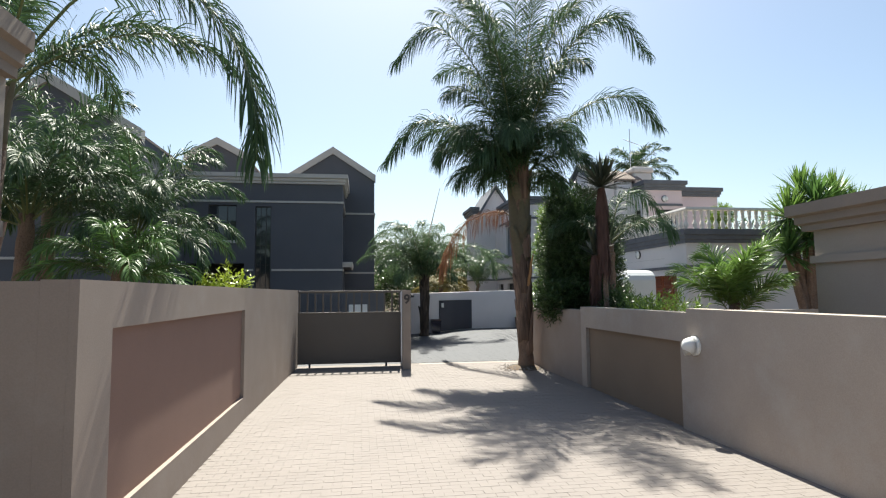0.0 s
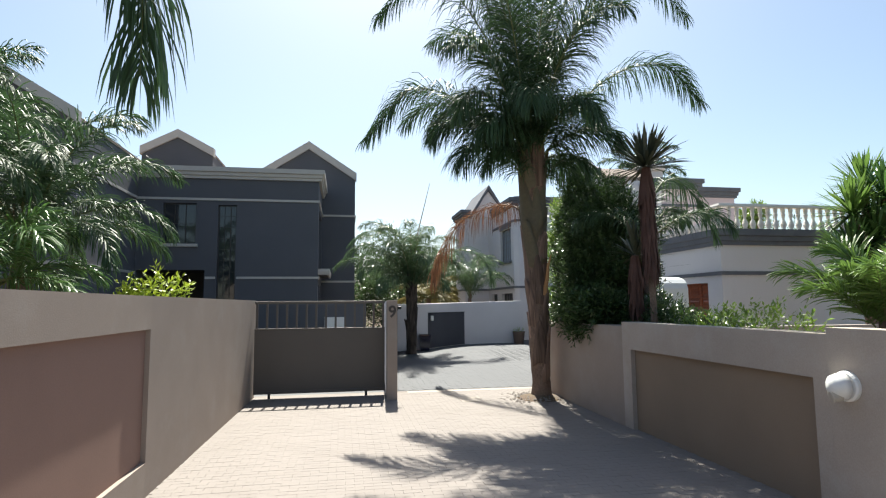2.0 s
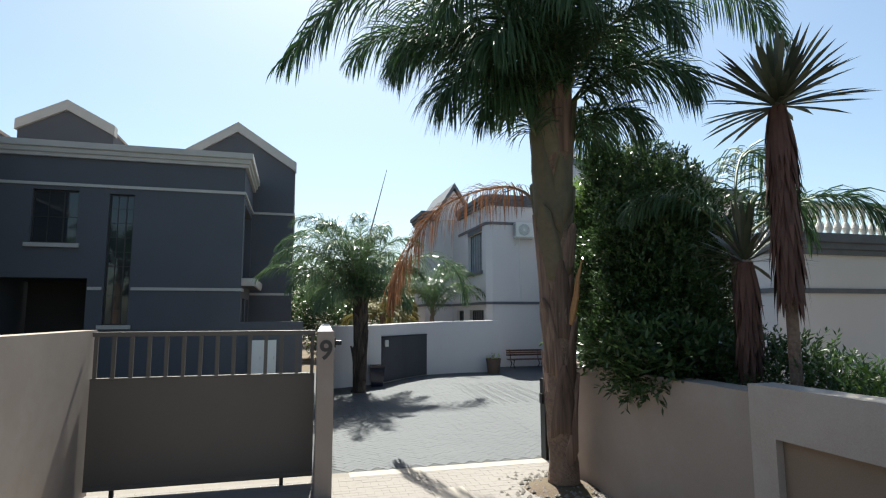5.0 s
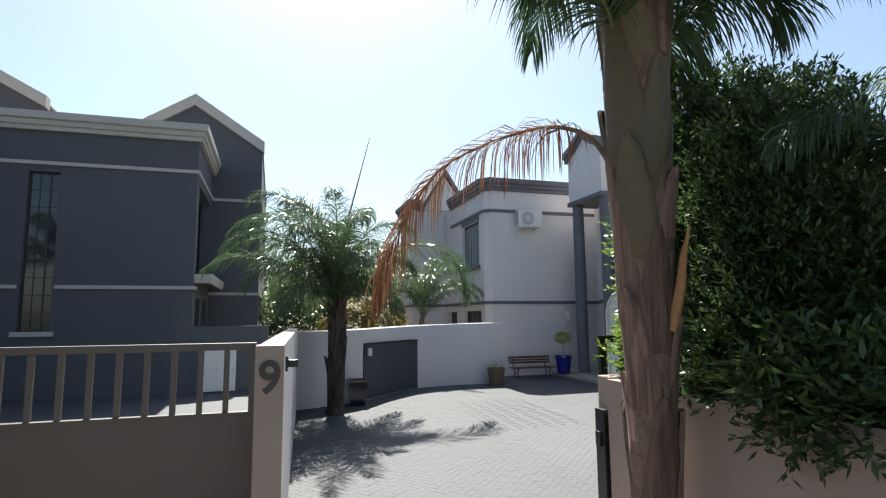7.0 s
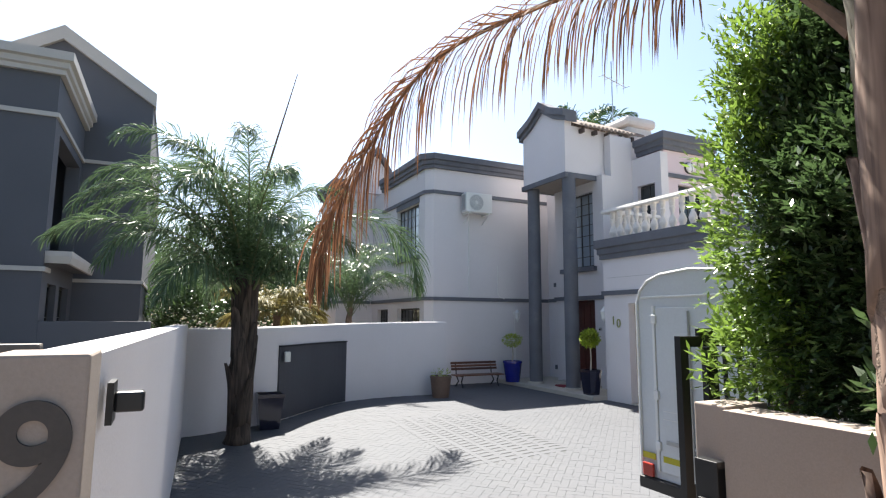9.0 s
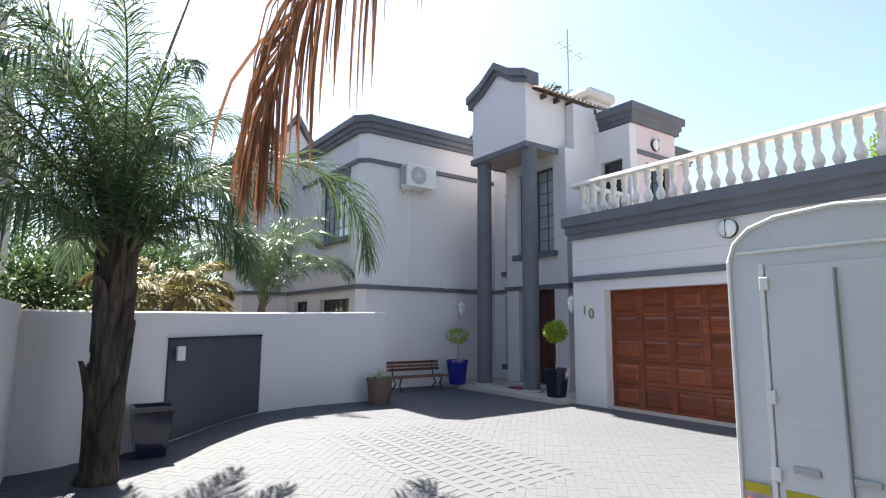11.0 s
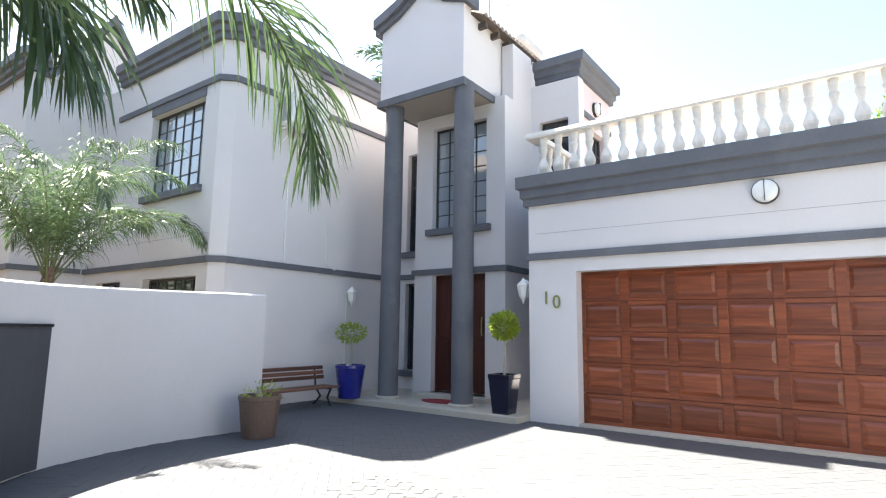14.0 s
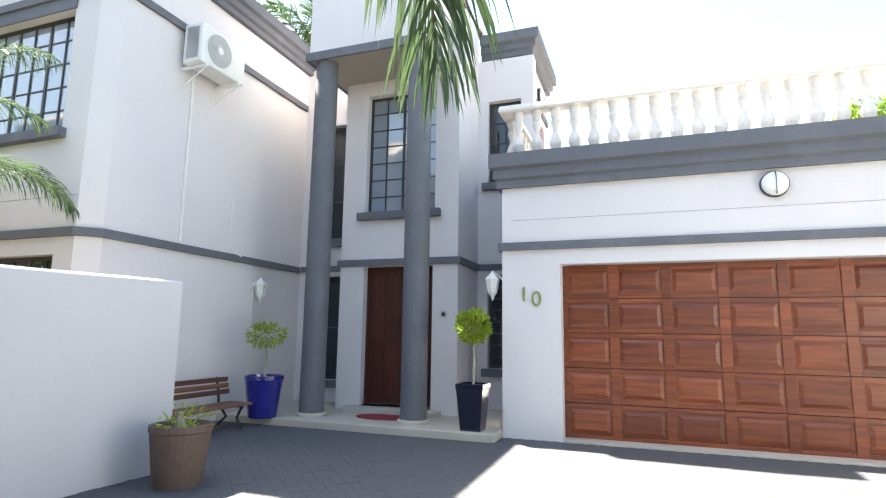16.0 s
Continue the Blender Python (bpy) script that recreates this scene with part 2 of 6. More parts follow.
M_LENS = mat("red_lamp_lens", (0.35, 0.03, 0.02), 0.2, var=0.1, scale=6, fine=40)
M_RUB = mat("black_rubber", (0.015, 0.015, 0.015), 0.8, var=0.2, scale=8, fine=60)
M_STEEL = mat("galvanised_steel", (0.45, 0.46, 0.47), 0.4, metal=0.8, var=0.1, scale=8, fine=60)
M_OPAL = mat("opal_lamp_glass", (0.75, 0.75, 0.74), 0.25, var=0.04, scale=4, fine=30, bump=0)
# near-black colour that stands in for the shade inside the carport
M_SHADEROOM = mat("shade_dark_interior", (0.06, 0.055, 0.05), 0.9, var=0.1, scale=2, fine=30)


# ---- builders ----
def empty(name, at=(0, 0, 0)):
    ob = new(name)
    ob.matrix_world = Matrix.Translation(at)
    ob.empty_display_size = 0.2
    return ob


def part(name, bm, material, parent=None, label="", smooth=False):
    me = bpy.data.meshes.new(name)
    if isinstance(bm, tuple):
        me.from_pydata(bm[0], [], bm[1])
    else:
        bmesh.ops.recalc_face_normals(bm, faces=bm.faces)
        bm.to_mesh(me)
        bm.free()
    if smooth:
        me.polygons.foreach_set("use_smooth", [True] * len(me.polygons))
    me.materials.append(material)
    ob = new(name, me)
    if parent is not None:
        ob.parent = parent
        ob.matrix_parent_inverse = parent_matrix(parent).inverted()
    if label:
        ob["label"] = label
    return ob


def parent_matrix(ob):
    m = ob.matrix_basis.copy()
    while ob.parent is not None:
        m = ob.parent.matrix_basis @ ob.matrix_parent_inverse @ m
        ob = ob.parent
    return m


def bx(bm, x0, y0, z0, x1, y1, z1, bevel=0.0, m=None):
    r = bmesh.ops.create_cube(bm, size=1.0)
    vs = r["verts"]
    bmesh.ops.transform(bm, verts=vs, matrix=Matrix.Translation(((x0 + x1) / 2, (y0 + y1) / 2, (z0 + z1) / 2)) @ Matrix.Diagonal((abs(x1 - x0), abs(y1 - y0), abs(z1 - z0), 1)))
    if bevel:
        es = list({e for v in vs for e in v.link_edges})
        out = bmesh.ops.bevel(bm, geom=es, offset=bevel, segments=2, profile=0.5, affect="EDGES")
        vs = out["verts"]
    if m is not None:
        bmesh.ops.transform(bm, verts=list({v for v in vs}), matrix=m)
    return bm


def box(x0, y0, z0, x1, y1, z1, bevel=0.0):
    return bx(bmesh.new(), x0, y0, z0, x1, y1, z1, bevel)


def tube(bm, pts, radii, n=10, cap=True):
    """A round bar along a line of points."""
    pts = [Vector(p) for p in pts]
    rings = []
    side = None
    for i, p in enumerate(pts):
        d = (pts[min(i + 1, len(pts) - 1)] - pts[max(i - 1, 0)]).normalized()
        if side is None:
            side = d.orthogonal().normalized()
        side = (side - d * side.dot(d)).normalized()
        up = d.cross(side)
        r = radii[i] if isinstance(radii, (list, tuple)) else radii
        rings.append([bm.verts.new(p + r * (math.cos(a) * side + math.sin(a) * up)) for a in (2 * math.pi * k / n for k in range(n))])
    for a, b in zip(rings, rings[1:]):
        for k in range(n):
            bm.faces.new((a[k], a[(k + 1) % n], b[(k + 1) % n], b[k]))
    if cap:
        bm.faces.new(rings[0][::-1])
        bm.faces.new(rings[-1])
    return bm


def lathe(bm, c, profile, n=20, square=False):
    """A turned shape round a vertical axis at c: (radius, height) rows."""
    rings = []
    for r, z in profile:
        if square:
            q = r * 1.0
            ring = [bm.verts.new((c[0] + a * q, c[1] + b * q, c[2] + z)) for a, b in ((-1, -1), (1, -1), (1, 1), (-1, 1))]
        else:
            ring = [bm.verts.new((c[0] + r * math.cos(2 * math.pi * k / n), c[1] + r * math.sin(2 * math.pi * k / n), c[2] + z)) for k in range(n)]
        rings.append(ring)
    for a, b in zip(rings, rings[1:]):
        for k in range(len(a)):
            bm.faces.new((a[k], a[(k + 1) % len(a)], b[(k + 1) % len(a)], b[k]))
    bm.faces.new(rings[0][::-1])
    bm.faces.new(rings[-1])
    return bm


def sweep(bm, path, profile, closed=False):
    """A moulding: a profile of (out, z) points carried along a plan line, mitred; out is to the right of the way."""
    path = [Vector(p) for p in path]
    k = len(path)
    rings = []
    for i, p in enumerate(path):
        a = path[i - 1] if i or closed else None
        b = path[(i + 1) % k] if i < k - 1 or closed else None
        d0 = (p - a).normalized() if a is not None else (b - p).normalized()
        d1 = (b - p).normalized() if b is not None else d0
        n0, n1 = Vector((d0.y, -d0.x)), Vector((d1.y, -d1.x))
        mv = (n0 + n1).normalized()
        mv = mv / max(0.3, mv.dot(n0))
        rings.append([bm.verts.new((p.x + mv.x * o, p.y + mv.y * o, z)) for o, z in profile])
    pairs = list(zip(rings, rings[1:])) + ([(rings[-1], rings[0])] if closed else [])
    for a, b in pairs:
        for j in range(len(profile)):
            jj = (j + 1) % len(profile)
            bm.faces.new((a[j], b[j], b[jj], a[jj]))
    if not closed:
        bm.faces.new(rings[0])
        bm.faces.new(rings[-1][::-1])
    return bm


def slab_wall(bm, axis, p0, p1, u0, u1, z0, z1, holes=()):
    """A wall between the planes axis = p0 and axis = p1, along u, with square openings (ua, ub, za, zb) right through it."""
    us = sorted({u0, u1, *[h[0] for h in holes], *[h[1] for h in holes]})
    zs = sorted({z0, z1, *[h[2] for h in holes], *[h[3] for h in holes]})
    us, zs = [u for u in us if u0 <= u <= u1], [z for z in zs if z0 <= z <= z1]

    def solid(i, j):
        if not (0 <= i < len(us) - 1 and 0 <= j < len(zs) - 1):
            return False
        u, z = (us[i] + us[i + 1]) / 2, (zs[j] + zs[j + 1]) / 2
        return not any(h[0] < u < h[1] and h[2] < z < h[3] for h in holes)

    cache = {}

    def v(p, u, z):
        key = (p, u, z)
        if key not in cache:
            cache[key] = bm.verts.new((p, u, z) if axis == "x" else (u, p, z))
        return cache[key]

    for i in range(len(us) - 1):
        for j in range(len(zs) - 1):
            if not solid(i, j):
                continue
            a, b, c, d = us[i], us[i + 1], zs[j], zs[j + 1]
            for p in (p0, p1):
                bm.faces.new((v(p, a, c), v(p, b, c), v(p, b, d), v(p, a, d)))
            for di, dj, q in ((-1, 0, (a, c, a, d)), (1, 0, (b, c, b, d)), (0, -1, (a, c, b, c)), (0, 1, (a, d, b, d))):
                if not solid(i + di, j + dj):
                    bm.faces.new((v(p0, q[0], q[1]), v(p0, q[2], q[3]), v(p1, q[2], q[3]), v(p1, q[0], q[1])))
    return bm


def structure(name, bm, material, label, category="wall", smooth=False):
    return tagged(part(name, bm, material, smooth=smooth), label, category, kind="structure")


GX = [(-40, 0.06), (8, 0.06), (14.6, 0.10), (16.0, 0.14), (21.0, 0.36), (22.4, 0.42), (24.5, 0.43), (60, 0.45)]


def gz(y, x=0.0):
    """Height of the paving: along the drive, and rising level with the garage floor across the forecourt."""
    z = float(np.interp(y, [g[0] for g in GX], [g[1] for g in GX]))
    w = min(1.0, max(0.0, (x - 4.6) / 4.9)) * min(1.0, max(0.0, (y - 15.3) / 1.6))
    return z + w * (max(z, 0.44) - z)


# ---- ground ----
bm = bmesh.new()
rows = []
for y in [-60, -20, 0, 8, 14.6, 16, 18.5, 21, 22.4, 24.5, 40, 80, 400]:
    rows.append([bm.verts.new((x, y, gz(y) - 0.05)) for x in (-400, -60, -12, 0, 12, 60, 400)])
for a, b in zip(rows, rows[1:]):
    for k in range(6):
        bm.faces.new((a[k], a[k + 1], b[k + 1], b[k]))
structure("ground", bm, M_SOIL, "dry brown garden soil around the houses", "ground")


def ground_strip(name, x0, x1, y0, y1, material, label, lift=-0.004):
    bm = bmesh.new()
    ys = sorted({y0, y1, *[g[0] for g in GX if y0 < g[0] < y1]})
    rr = [(bm.verts.new((x0, y, gz(y) + lift)), bm.verts.new((x1, y, gz(y) + lift))) for y in ys]
    for a, b in zip(rr, rr[1:]):
        bm.faces.new((a[0], a[1], b[1], b[0]))
    return structure(name, bm, material, label, "paving")


drive_bed = ground_strip("drive", -2.4, 4.2, -8, 15.2, M_SAND, "sandy bedding under the paved shared driveway")
bm = bmesh.new()
rows = [[bm.verts.new((x, y, gz(y, x) - 0.0045)) for x in np.linspace(0.6, 12.0, 24)] for y in np.linspace(15.2, 27.0, 31)]
for a, b in zip(rows, rows[1:]):
    for k in range(23):
        bm.faces.new((a[k], a[k + 1], b[k + 1], b[k]))
court_bed = structure("courtyard", bm, M_SANDC, "sandy bedding under the paved forecourt", "paving")
ground_strip("neighbour_yard", -12.0, 0.7, 15.2, 25.8, M_PAVE_C, "paved yard of the dark grey house", -0.018)

# ---- boundary walls ----
# Left wall: two faces with a sunk panel, pale worn coping edge
LW = -2.34
bm = bmesh.new()
slab_wall(bm, "x", LW - 0.06, LW, 3.63, 15.05, 0.0, 2.14, [(4.15, 8.97, 0.42, 1.79)])
slab_wall(bm, "x", LW - 0.24, LW - 0.061, 3.63, 8.97, 0.0, 2.14)
slab_wall(bm, "x", LW - 0.24, LW - 0.061, 8.9701, 15.05, 0.0, 2.14)



def drive_side(bm):
    """The left wall runs straight to the end of its panel, then leans in towards the gate."""
    for v in bm.verts:
        v.co.x += float(np.interp(v.co.y, [8.97, 15.05], [-0.03, 0.14]))
    return bm


structure("wall_left", drive_side(bm), M_TAUPE, "taupe plastered boundary wall with a sunk panel")
structure("wall_left_panel", drive_side(box(LW - 0.0605, 4.15, 0.42, LW - 0.05, 8.97, 1.79)), M_PANEL, "brown plastered recess in the boundary wall", "wall panel")
structure("wall_left_return", box(-9, 3.63, 0.0, LW - 0.271, 3.87, 2.13), M_TAUPE, "taupe plastered boundary wall return")
# Right wall: three lengths that step down
RW = 4.06
bm = bmesh.new()
slab_wall(bm, "x", RW, RW + 0.07, -8, 7.12, -0.1, 1.78)
slab_wall(bm, "x", RW + 0.071, RW + 0.28, -8, 7.12, -0.1, 1.78)
structure("wall_right_near", bm, M_TAUPER, "stained taupe plastered boundary wall")
bm = bmesh.new()
slab_wall(bm, "x", RW, RW + 0.08, 7.121, 11.03, -0.1, 1.72, [(7.30, 10.77, 0.02, 1.30)])
slab_wall(bm, "x", RW + 0.081, RW + 0.28, 7.121, 11.03, -0.1, 1.72)
structure("wall_right_middle", bm, M_TAUPER, "stained taupe boundary wall with a sunk panel")
structure("wall_right_panel", box(RW + 0.072, 7.30, 0.02, RW + 0.0805, 10.77, 1.30), M_PANELR, "olive-brown plastered recess in the boundary wall", "wall panel")
bm = bmesh.new()
slab_wall(bm, "x", RW, RW + 0.3, 11.031, 15.055, -0.1, 1.65)
structure("wall_right_far", bm, M_TAUPE, "taupe boundary wall under an overhanging hedge")
bm = box(RW + 0.04, 15.056, -0.1, RW + 0.45, 15.30, 1.67, 0.01)
structure("gate_pier", bm, M_TAUPE, "taupe plastered gate pier with a flat top", "pier")

latch = tagged(empty("gate_latch_post", (4.06, 15.16, gz(15.16))), "black steel latch post at the foot of the gate pier", "gate post")
part("post", box(4.02, 15.08, 0.04, 4.097, 15.25, 1.33, 0.006), M_BLACK, latch)
part("keeper", box(3.99, 15.12, 0.95, 4.019, 15.21, 1.10, 0.004), M_BLACK, latch)

# Wall between the two gates, ending in the numbered pillar
structure("pillar_wall", sweep(bmesh.new(), [(0.729, 14.45), (1.16, 22.15)], [(0, 0), (0, 2.105), (-0.2, 2.105), (-0.2, 0)]), M_WHITE, "pale painted wall beside the forecourt")
pillar = structure("gate_pillar", box(0.525, 14.2, 0.0, 0.735, 14.449, 2.12, 0.008), M_TAUPE, "taupe gate pillar painted with the number nine", "pillar")


def text_mesh(name, body, size, m, material, parent, depth=0.006, label="", weight=0.0):
    cu = bpy.data.curves.new(name, "FONT")
    cu.body, cu.size, cu.extrude = body, size, depth
    cu.align_x, cu.align_y = "CENTER", "CENTER"
    cu.offset = weight
    tmp = bpy.data.objects.new(name, cu)
    me = bpy.data.meshes.new_from_object(tmp)
    bpy.data.objects.remove(tmp)
    me.materials.append(material)
    ob = new(name, me)
    ob.matrix_basis = m
    if parent is not None:
        ob.parent = parent
        ob.matrix_parent_inverse = parent_matrix(parent).inverted()
    if label:
        ob["label"] = label
    return ob


text_mesh("number", "9", 0.335, pose(0.632, 14.196, 1.875, 90, 0, 0), M_CHAR, pillar, label="dark painted house number nine", weight=0.007)
letter_box = tagged(empty("gate_motor_box", (0.77, 14.55, 1.95)), "small black gate reader bracket on the wall", "gate reader")
part("case", box(0.77, 14.50, 1.93, 0.85, 14.55, 1.99, 0.008), M_BLACK, letter_box)
part("plate", box(0.752, 14.47, 1.90, 0.77, 14.60, 2.02), M_BLACK, letter_box)

# Curved garden wall
CW = [(1.10, 22.15), (1.8, 22.40), (2.67, 22.90), (3.5, 23.82), (4.38, 24.62), (5.5, 24.95), (6.95, 24.90)]


def spline(pts, n):
    """Catmull-Rom line through points."""
    out = []
    P = [Vector(p) for p in pts]
    P = [2 * P[0] - P[1]] + P + [2 * P[-1] - P[-2]]
    for i in range(1, len(P) - 2):
        for k in range(n):
            t = k / n
            a, b, c, d = P[i - 1], P[i], P[i + 1], P[i + 2]
            out.append(0.5 * ((2 * b) + (c - a) * t + (2 * a - 5 * b + 4 * c - d) * t * t + (3 * b - a - 3 * c + d) * t ** 3))
    out.append(P[-2])
    return out


cw_line = spline(CW, 8)
bm = sweep(bmesh.new(), cw_line, [(0, 0.2), (0, 2.13), (-0.02, 2.15), (-0.22, 2.15), (-0.22, 0.2)])
for v in bm.verts:
    if v.co.z > 1:
        v.co.z -= 0.10 * max(0.0, min(1.0, (6.5 - v.co.x) / 4.5))
structure("curved_wall", bm, M_WHITE, "pale curved garden wall round the forecourt", smooth=False)
shut = tagged(empty("garden_shutter", (3.5, 23.7, 0.43)), "charcoal painted metal shutter in the curved wall", "shutter")
seg = cw_line[16:33]
part("leaf", sweep(bmesh.new(), seg, [(0.004, 0.45), (0.004, 1.70), (0.035, 1.70), (0.035, 0.45)]), M_SHUT, shut)
part("frame", sweep(bmesh.new(), seg, [(0.003, 1.701), (0.003, 1.73), (0.055, 1.73), (0.055, 1.701)]), M_BLACK, shut, "dark head rail")
lp = seg[1]
part("lock_box", box(lp.x - 0.0, lp.y - 0.16, 1.44, lp.x + 0.1, lp.y - 0.06, 1.62, 0.012), M_WPAINT, shut, "white plastic lock cover")

# ---- sliding gate of the dark house ----
gate = tagged(empty("sliding_gate", (-0.8, 14.9, gz(14.9))), "taupe sheet metal sliding gate with upright bars on top", "gate")
GY = 14.85
part("panel", box(-2.19, GY, 0.26, 0.52, GY + 0.04, 1.52), M_GATE, gate)
part("top_rail", box(-2.19, GY - 0.01, 2.06, 0.52, GY + 0.05, 2.12, 0.006), M_GATE, gate)
part("middle_rail", box(-2.19, GY - 0.012, 1.521, 0.52, GY + 0.052, 1.55, 0.004), M_GATE, gate)
part("bottom_rail", box(-2.19, GY - 0.012, 0.20, 0.52, GY + 0.052, 0.259, 0.006), M_GATE, gate)
for i in range(14):
    x = -2.17 + i * 0.2025
    part("bar", box(x, GY + 0.004, 1.551, x + 0.045, GY + 0.036, 2.059), M_GATE, gate)
for x in (-1.9, 0.1):
    part("wheel_bracket", box(x, GY + 0.0, 0.105, x + 0.05, GY + 0.04, 0.199), M_BLACK, gate)
track = structure("gate_track", box(-2.19, GY - 0.02, 0.08, 0.5, GY + 0.06, 0.106), M_STEEL, "worn steel gate track on the paving", "track")
structure("gate_sill", box(1.03, 14.95, 0.03, 4.15, 15.2, 0.115, 0.01), M_BEIGE, "pale concrete sill across the gateway", "sill")


# ---- things shared by the houses ----
def window(parent_name, axis, p, u0, u1, z0, z1, cols, rows, inward, glass=None, label="dark steel window with small panes", deep=0.12):
    """A steel window in an opening. axis: the normal's axis; p: the wall's face; inward: +1 or -1, the way into the house."""
    w = tagged(empty(parent_name, ((p, (u0 + u1) / 2, z0) if axis == "x" else ((u0 + u1) / 2, p, z0))), label, "window", kind="structure")
    q = p + inward * deep

    def b(ua, za, ub, zb, d0, d1):
        a0, a1 = sorted((q + inward * d0, q + inward * d1))
        return box(a0, ua, za, a1, ub, zb) if axis == "x" else box(ua, a0, za, ub, a1, zb)

    f = 0.045
    fr = bmesh.new()
    for ua, za, ub, zb in ((u0, z0, u0 + f, z1), (u1 - f, z0, u1, z1), (u0 + f, z0, u1 - f, z0 + f), (u0 + f, z1 - f, u1 - f, z1)):
        a0, a1 = sorted((q, q + inward * 0.05))
        bx(fr, *((a0, ua, za, a1, ub, zb) if axis == "x" else (ua, a0, za, ub, a1, zb)))
    part("window_frame", fr, M_FRAME, w)
    for i in range(1, cols):
        u = u0 + (u1 - u0) * i / cols
        wd = 0.02 if i % 2 == 0 else 0.011
        part("mullion", b(u - wd, z0 + f, u + wd, z1 - f, 0.004, 0.04), M_FRAME, w)
    for j in range(1, rows):
        z = z0 + (z1 - z0) * j / rows
        part("glazing_bar", b(u0 + f, z - 0.009, u1 - f, z + 0.009, 0.008, 0.034), M_FRAME, w)
    for i in range(cols):
        for j in range(rows):
            ua, ub = u0 + (u1 - u0) * i / cols, u0 + (u1 - u0) * (i + 1) / cols
            za, zb = z0 + (z1 - z0) * j / rows, z0 + (z1 - z0) * (j + 1) / rows
            part("pane", b(max(ua, u0 + f), max(za, z0 + f), min(ub, u1 - f), min(zb, z1 - f), 0.018, 0.023), glass or M_GLASS, w)
    return w


def sill(axis, p, u0, u1, z, out, material=None, name="window_sill"):
    a0, a1 = sorted((p - out * 0.05, p + out * 0.10))
    bmm = box(a0, u0, z - 0.12, a1, u1, z, 0.008) if axis == "x" else box(u0, a0, z - 0.12, u1, a1, z, 0.008)
    return structure(name, bmm, material or M_TRIM, "painted plaster window sill", "window sill")


CORNICE = [(0, 0), (0.10, 0), (0.10, 0.10), (0.16, 0.13), (0.16, 0.25), (0.24, 0.28), (0.24, 0.47), (0, 0.47)]
BAND = [(0, 0), (0.045, 0), (0.045, 0.10), (0, 0.10)]


def lift(profile, z, s=1.0):
    return [(o, z + h * s) for o, h in profile]


# ---- house ten: air-conditioned wing ----
AX, AY, BASE = 7.18, 26.55, 0.3
W0, W1 = 27.15, 28.9       # windows in the west face
bm = bmesh.new()
CH = 0.19                  # its corner is cut off
slab_wall(bm, "x", AX, AX + 0.25, AY + CH, 32.0, BASE, 6.45, [(W0, W1, 4.02, 5.55), (27.05, 28.75, 1.9, 2.52), (29.6, 30.6, 1.9, 2.52)])
slab_wall(bm, "y", AY, AY + 0.25, AX + CH, 11.7, BASE, 6.45)
sweep(bm, [(AX, AY + CH), (AX + CH, AY)], [(0, BASE), (0, 6.45), (-0.2, 6.45), (-0.2, BASE)])
structure("wing_wall", bm, M_WHITE, "pale lilac plastered two-storey house wall")
structure("wing_roof", box(AX + 0.1, AY + 0.1, 6.3, 14, 38, 6.449), M_ROOFT, "flat roof behind the parapet", "roof")
structure("wing_cornice", sweep(bmesh.new(), [(AX, 30.2), (AX, AY + CH), (AX + CH, AY), (11.4, AY)], [(o * 0.8, z) for o, z in lift(CORNICE, 6.44, 0.85)]), M_TRIM, "blue-grey stepped cornice on the parapet", "cornice")
structure("wing_band_upper", sweep(bmesh.new(), [(AX, 30.2), (AX, AY + CH), (AX + CH, AY), (11.2, AY)], lift(BAND, 5.72)), M_TRIM, "blue-grey plaster band", "band")
structure("wing_band_lower", sweep(bmesh.new(), [(AX, 32), (AX, AY + CH), (AX + CH, AY), (11.2, AY)], lift(BAND, 2.72)), M_TRIM, "blue-grey plaster band", "band")
window("window_1", "x", AX, W0, W1, 4.02, 5.55, 6, 5, 1, M_GLASSN, "steel casement window with pale net curtains")
window("window_2", "x", AX, 27.05, 28.75, 1.9, 2.52, 6, 2, 1)
window("window_3", "x", AX, 29.6, 30.6, 1.9, 2.52, 4, 2, 1)
sill("x", AX, W0 - 0.08, W1 + 0.08, 4.019, -1)
structure("window_head", box(AX - 0.02, W0 - 0.02, 5.551, AX + 0.1, W1 + 0.02, 5.719), M_TRIM, "blue-grey painted head over the window", "trim")
for z0, z1, y0, y1 in ((3.4, 6.2, 27.0, 31.0), (0.9, 2.7, 27.0, 31.0)):
    structure("room_shade", box(AX + 1.6, y0, z0, AX + 1.65, y1, z1), M_CURT, "pale curtain inside the wing", "curtain")
# block behind with its little gable
bm = bmesh.new()
slab_wall(bm, "y", 31.2, 31.45, 5.9, AX + 0.24, BASE, 6.6)
slab_wall(bm, "x", 5.9, 6.15, 31.451, 33.5, BASE, 6.6)
structure("rear_block", bm, M_WHITE, "pale plastered block behind the wing")
structure("rear_cornice", sweep(bmesh.new(), [(5.9, 33.5), (5.9, 31.2), (6.2, 31.2)], lift(CORNICE, 6.6, 0.8)), M_TRIM, "blue-grey cornice on the rear block", "cornice")
structure("rear_band", sweep(bmesh.new(), [(5.9, 33.5), (5.9, 31.2), (7.1, 31.2)], lift(BAND, 2.72)), M_TRIM, "blue-grey plaster band", "band")
bm = bmesh.new()
gv = [(6.2, 6.6), (7.2, 8.0), (8.2, 6.6)]
fr = [bm.verts.new((x, 31.1, z)) for x, z in gv]
bk = [bm.verts.new((x, 35.0, z)) for x, z in gv]
bm.faces.new(fr)
bm.faces.new(bk[::-1])
for i in range(3):
    bm.faces.new((fr[i], fr[(i + 1) % 3], bk[(i + 1) % 3], bk[i]))
structure("rear_gable", bm, M_WHITE, "small pale gable above the wing", "gable")
bm = bmesh.new()
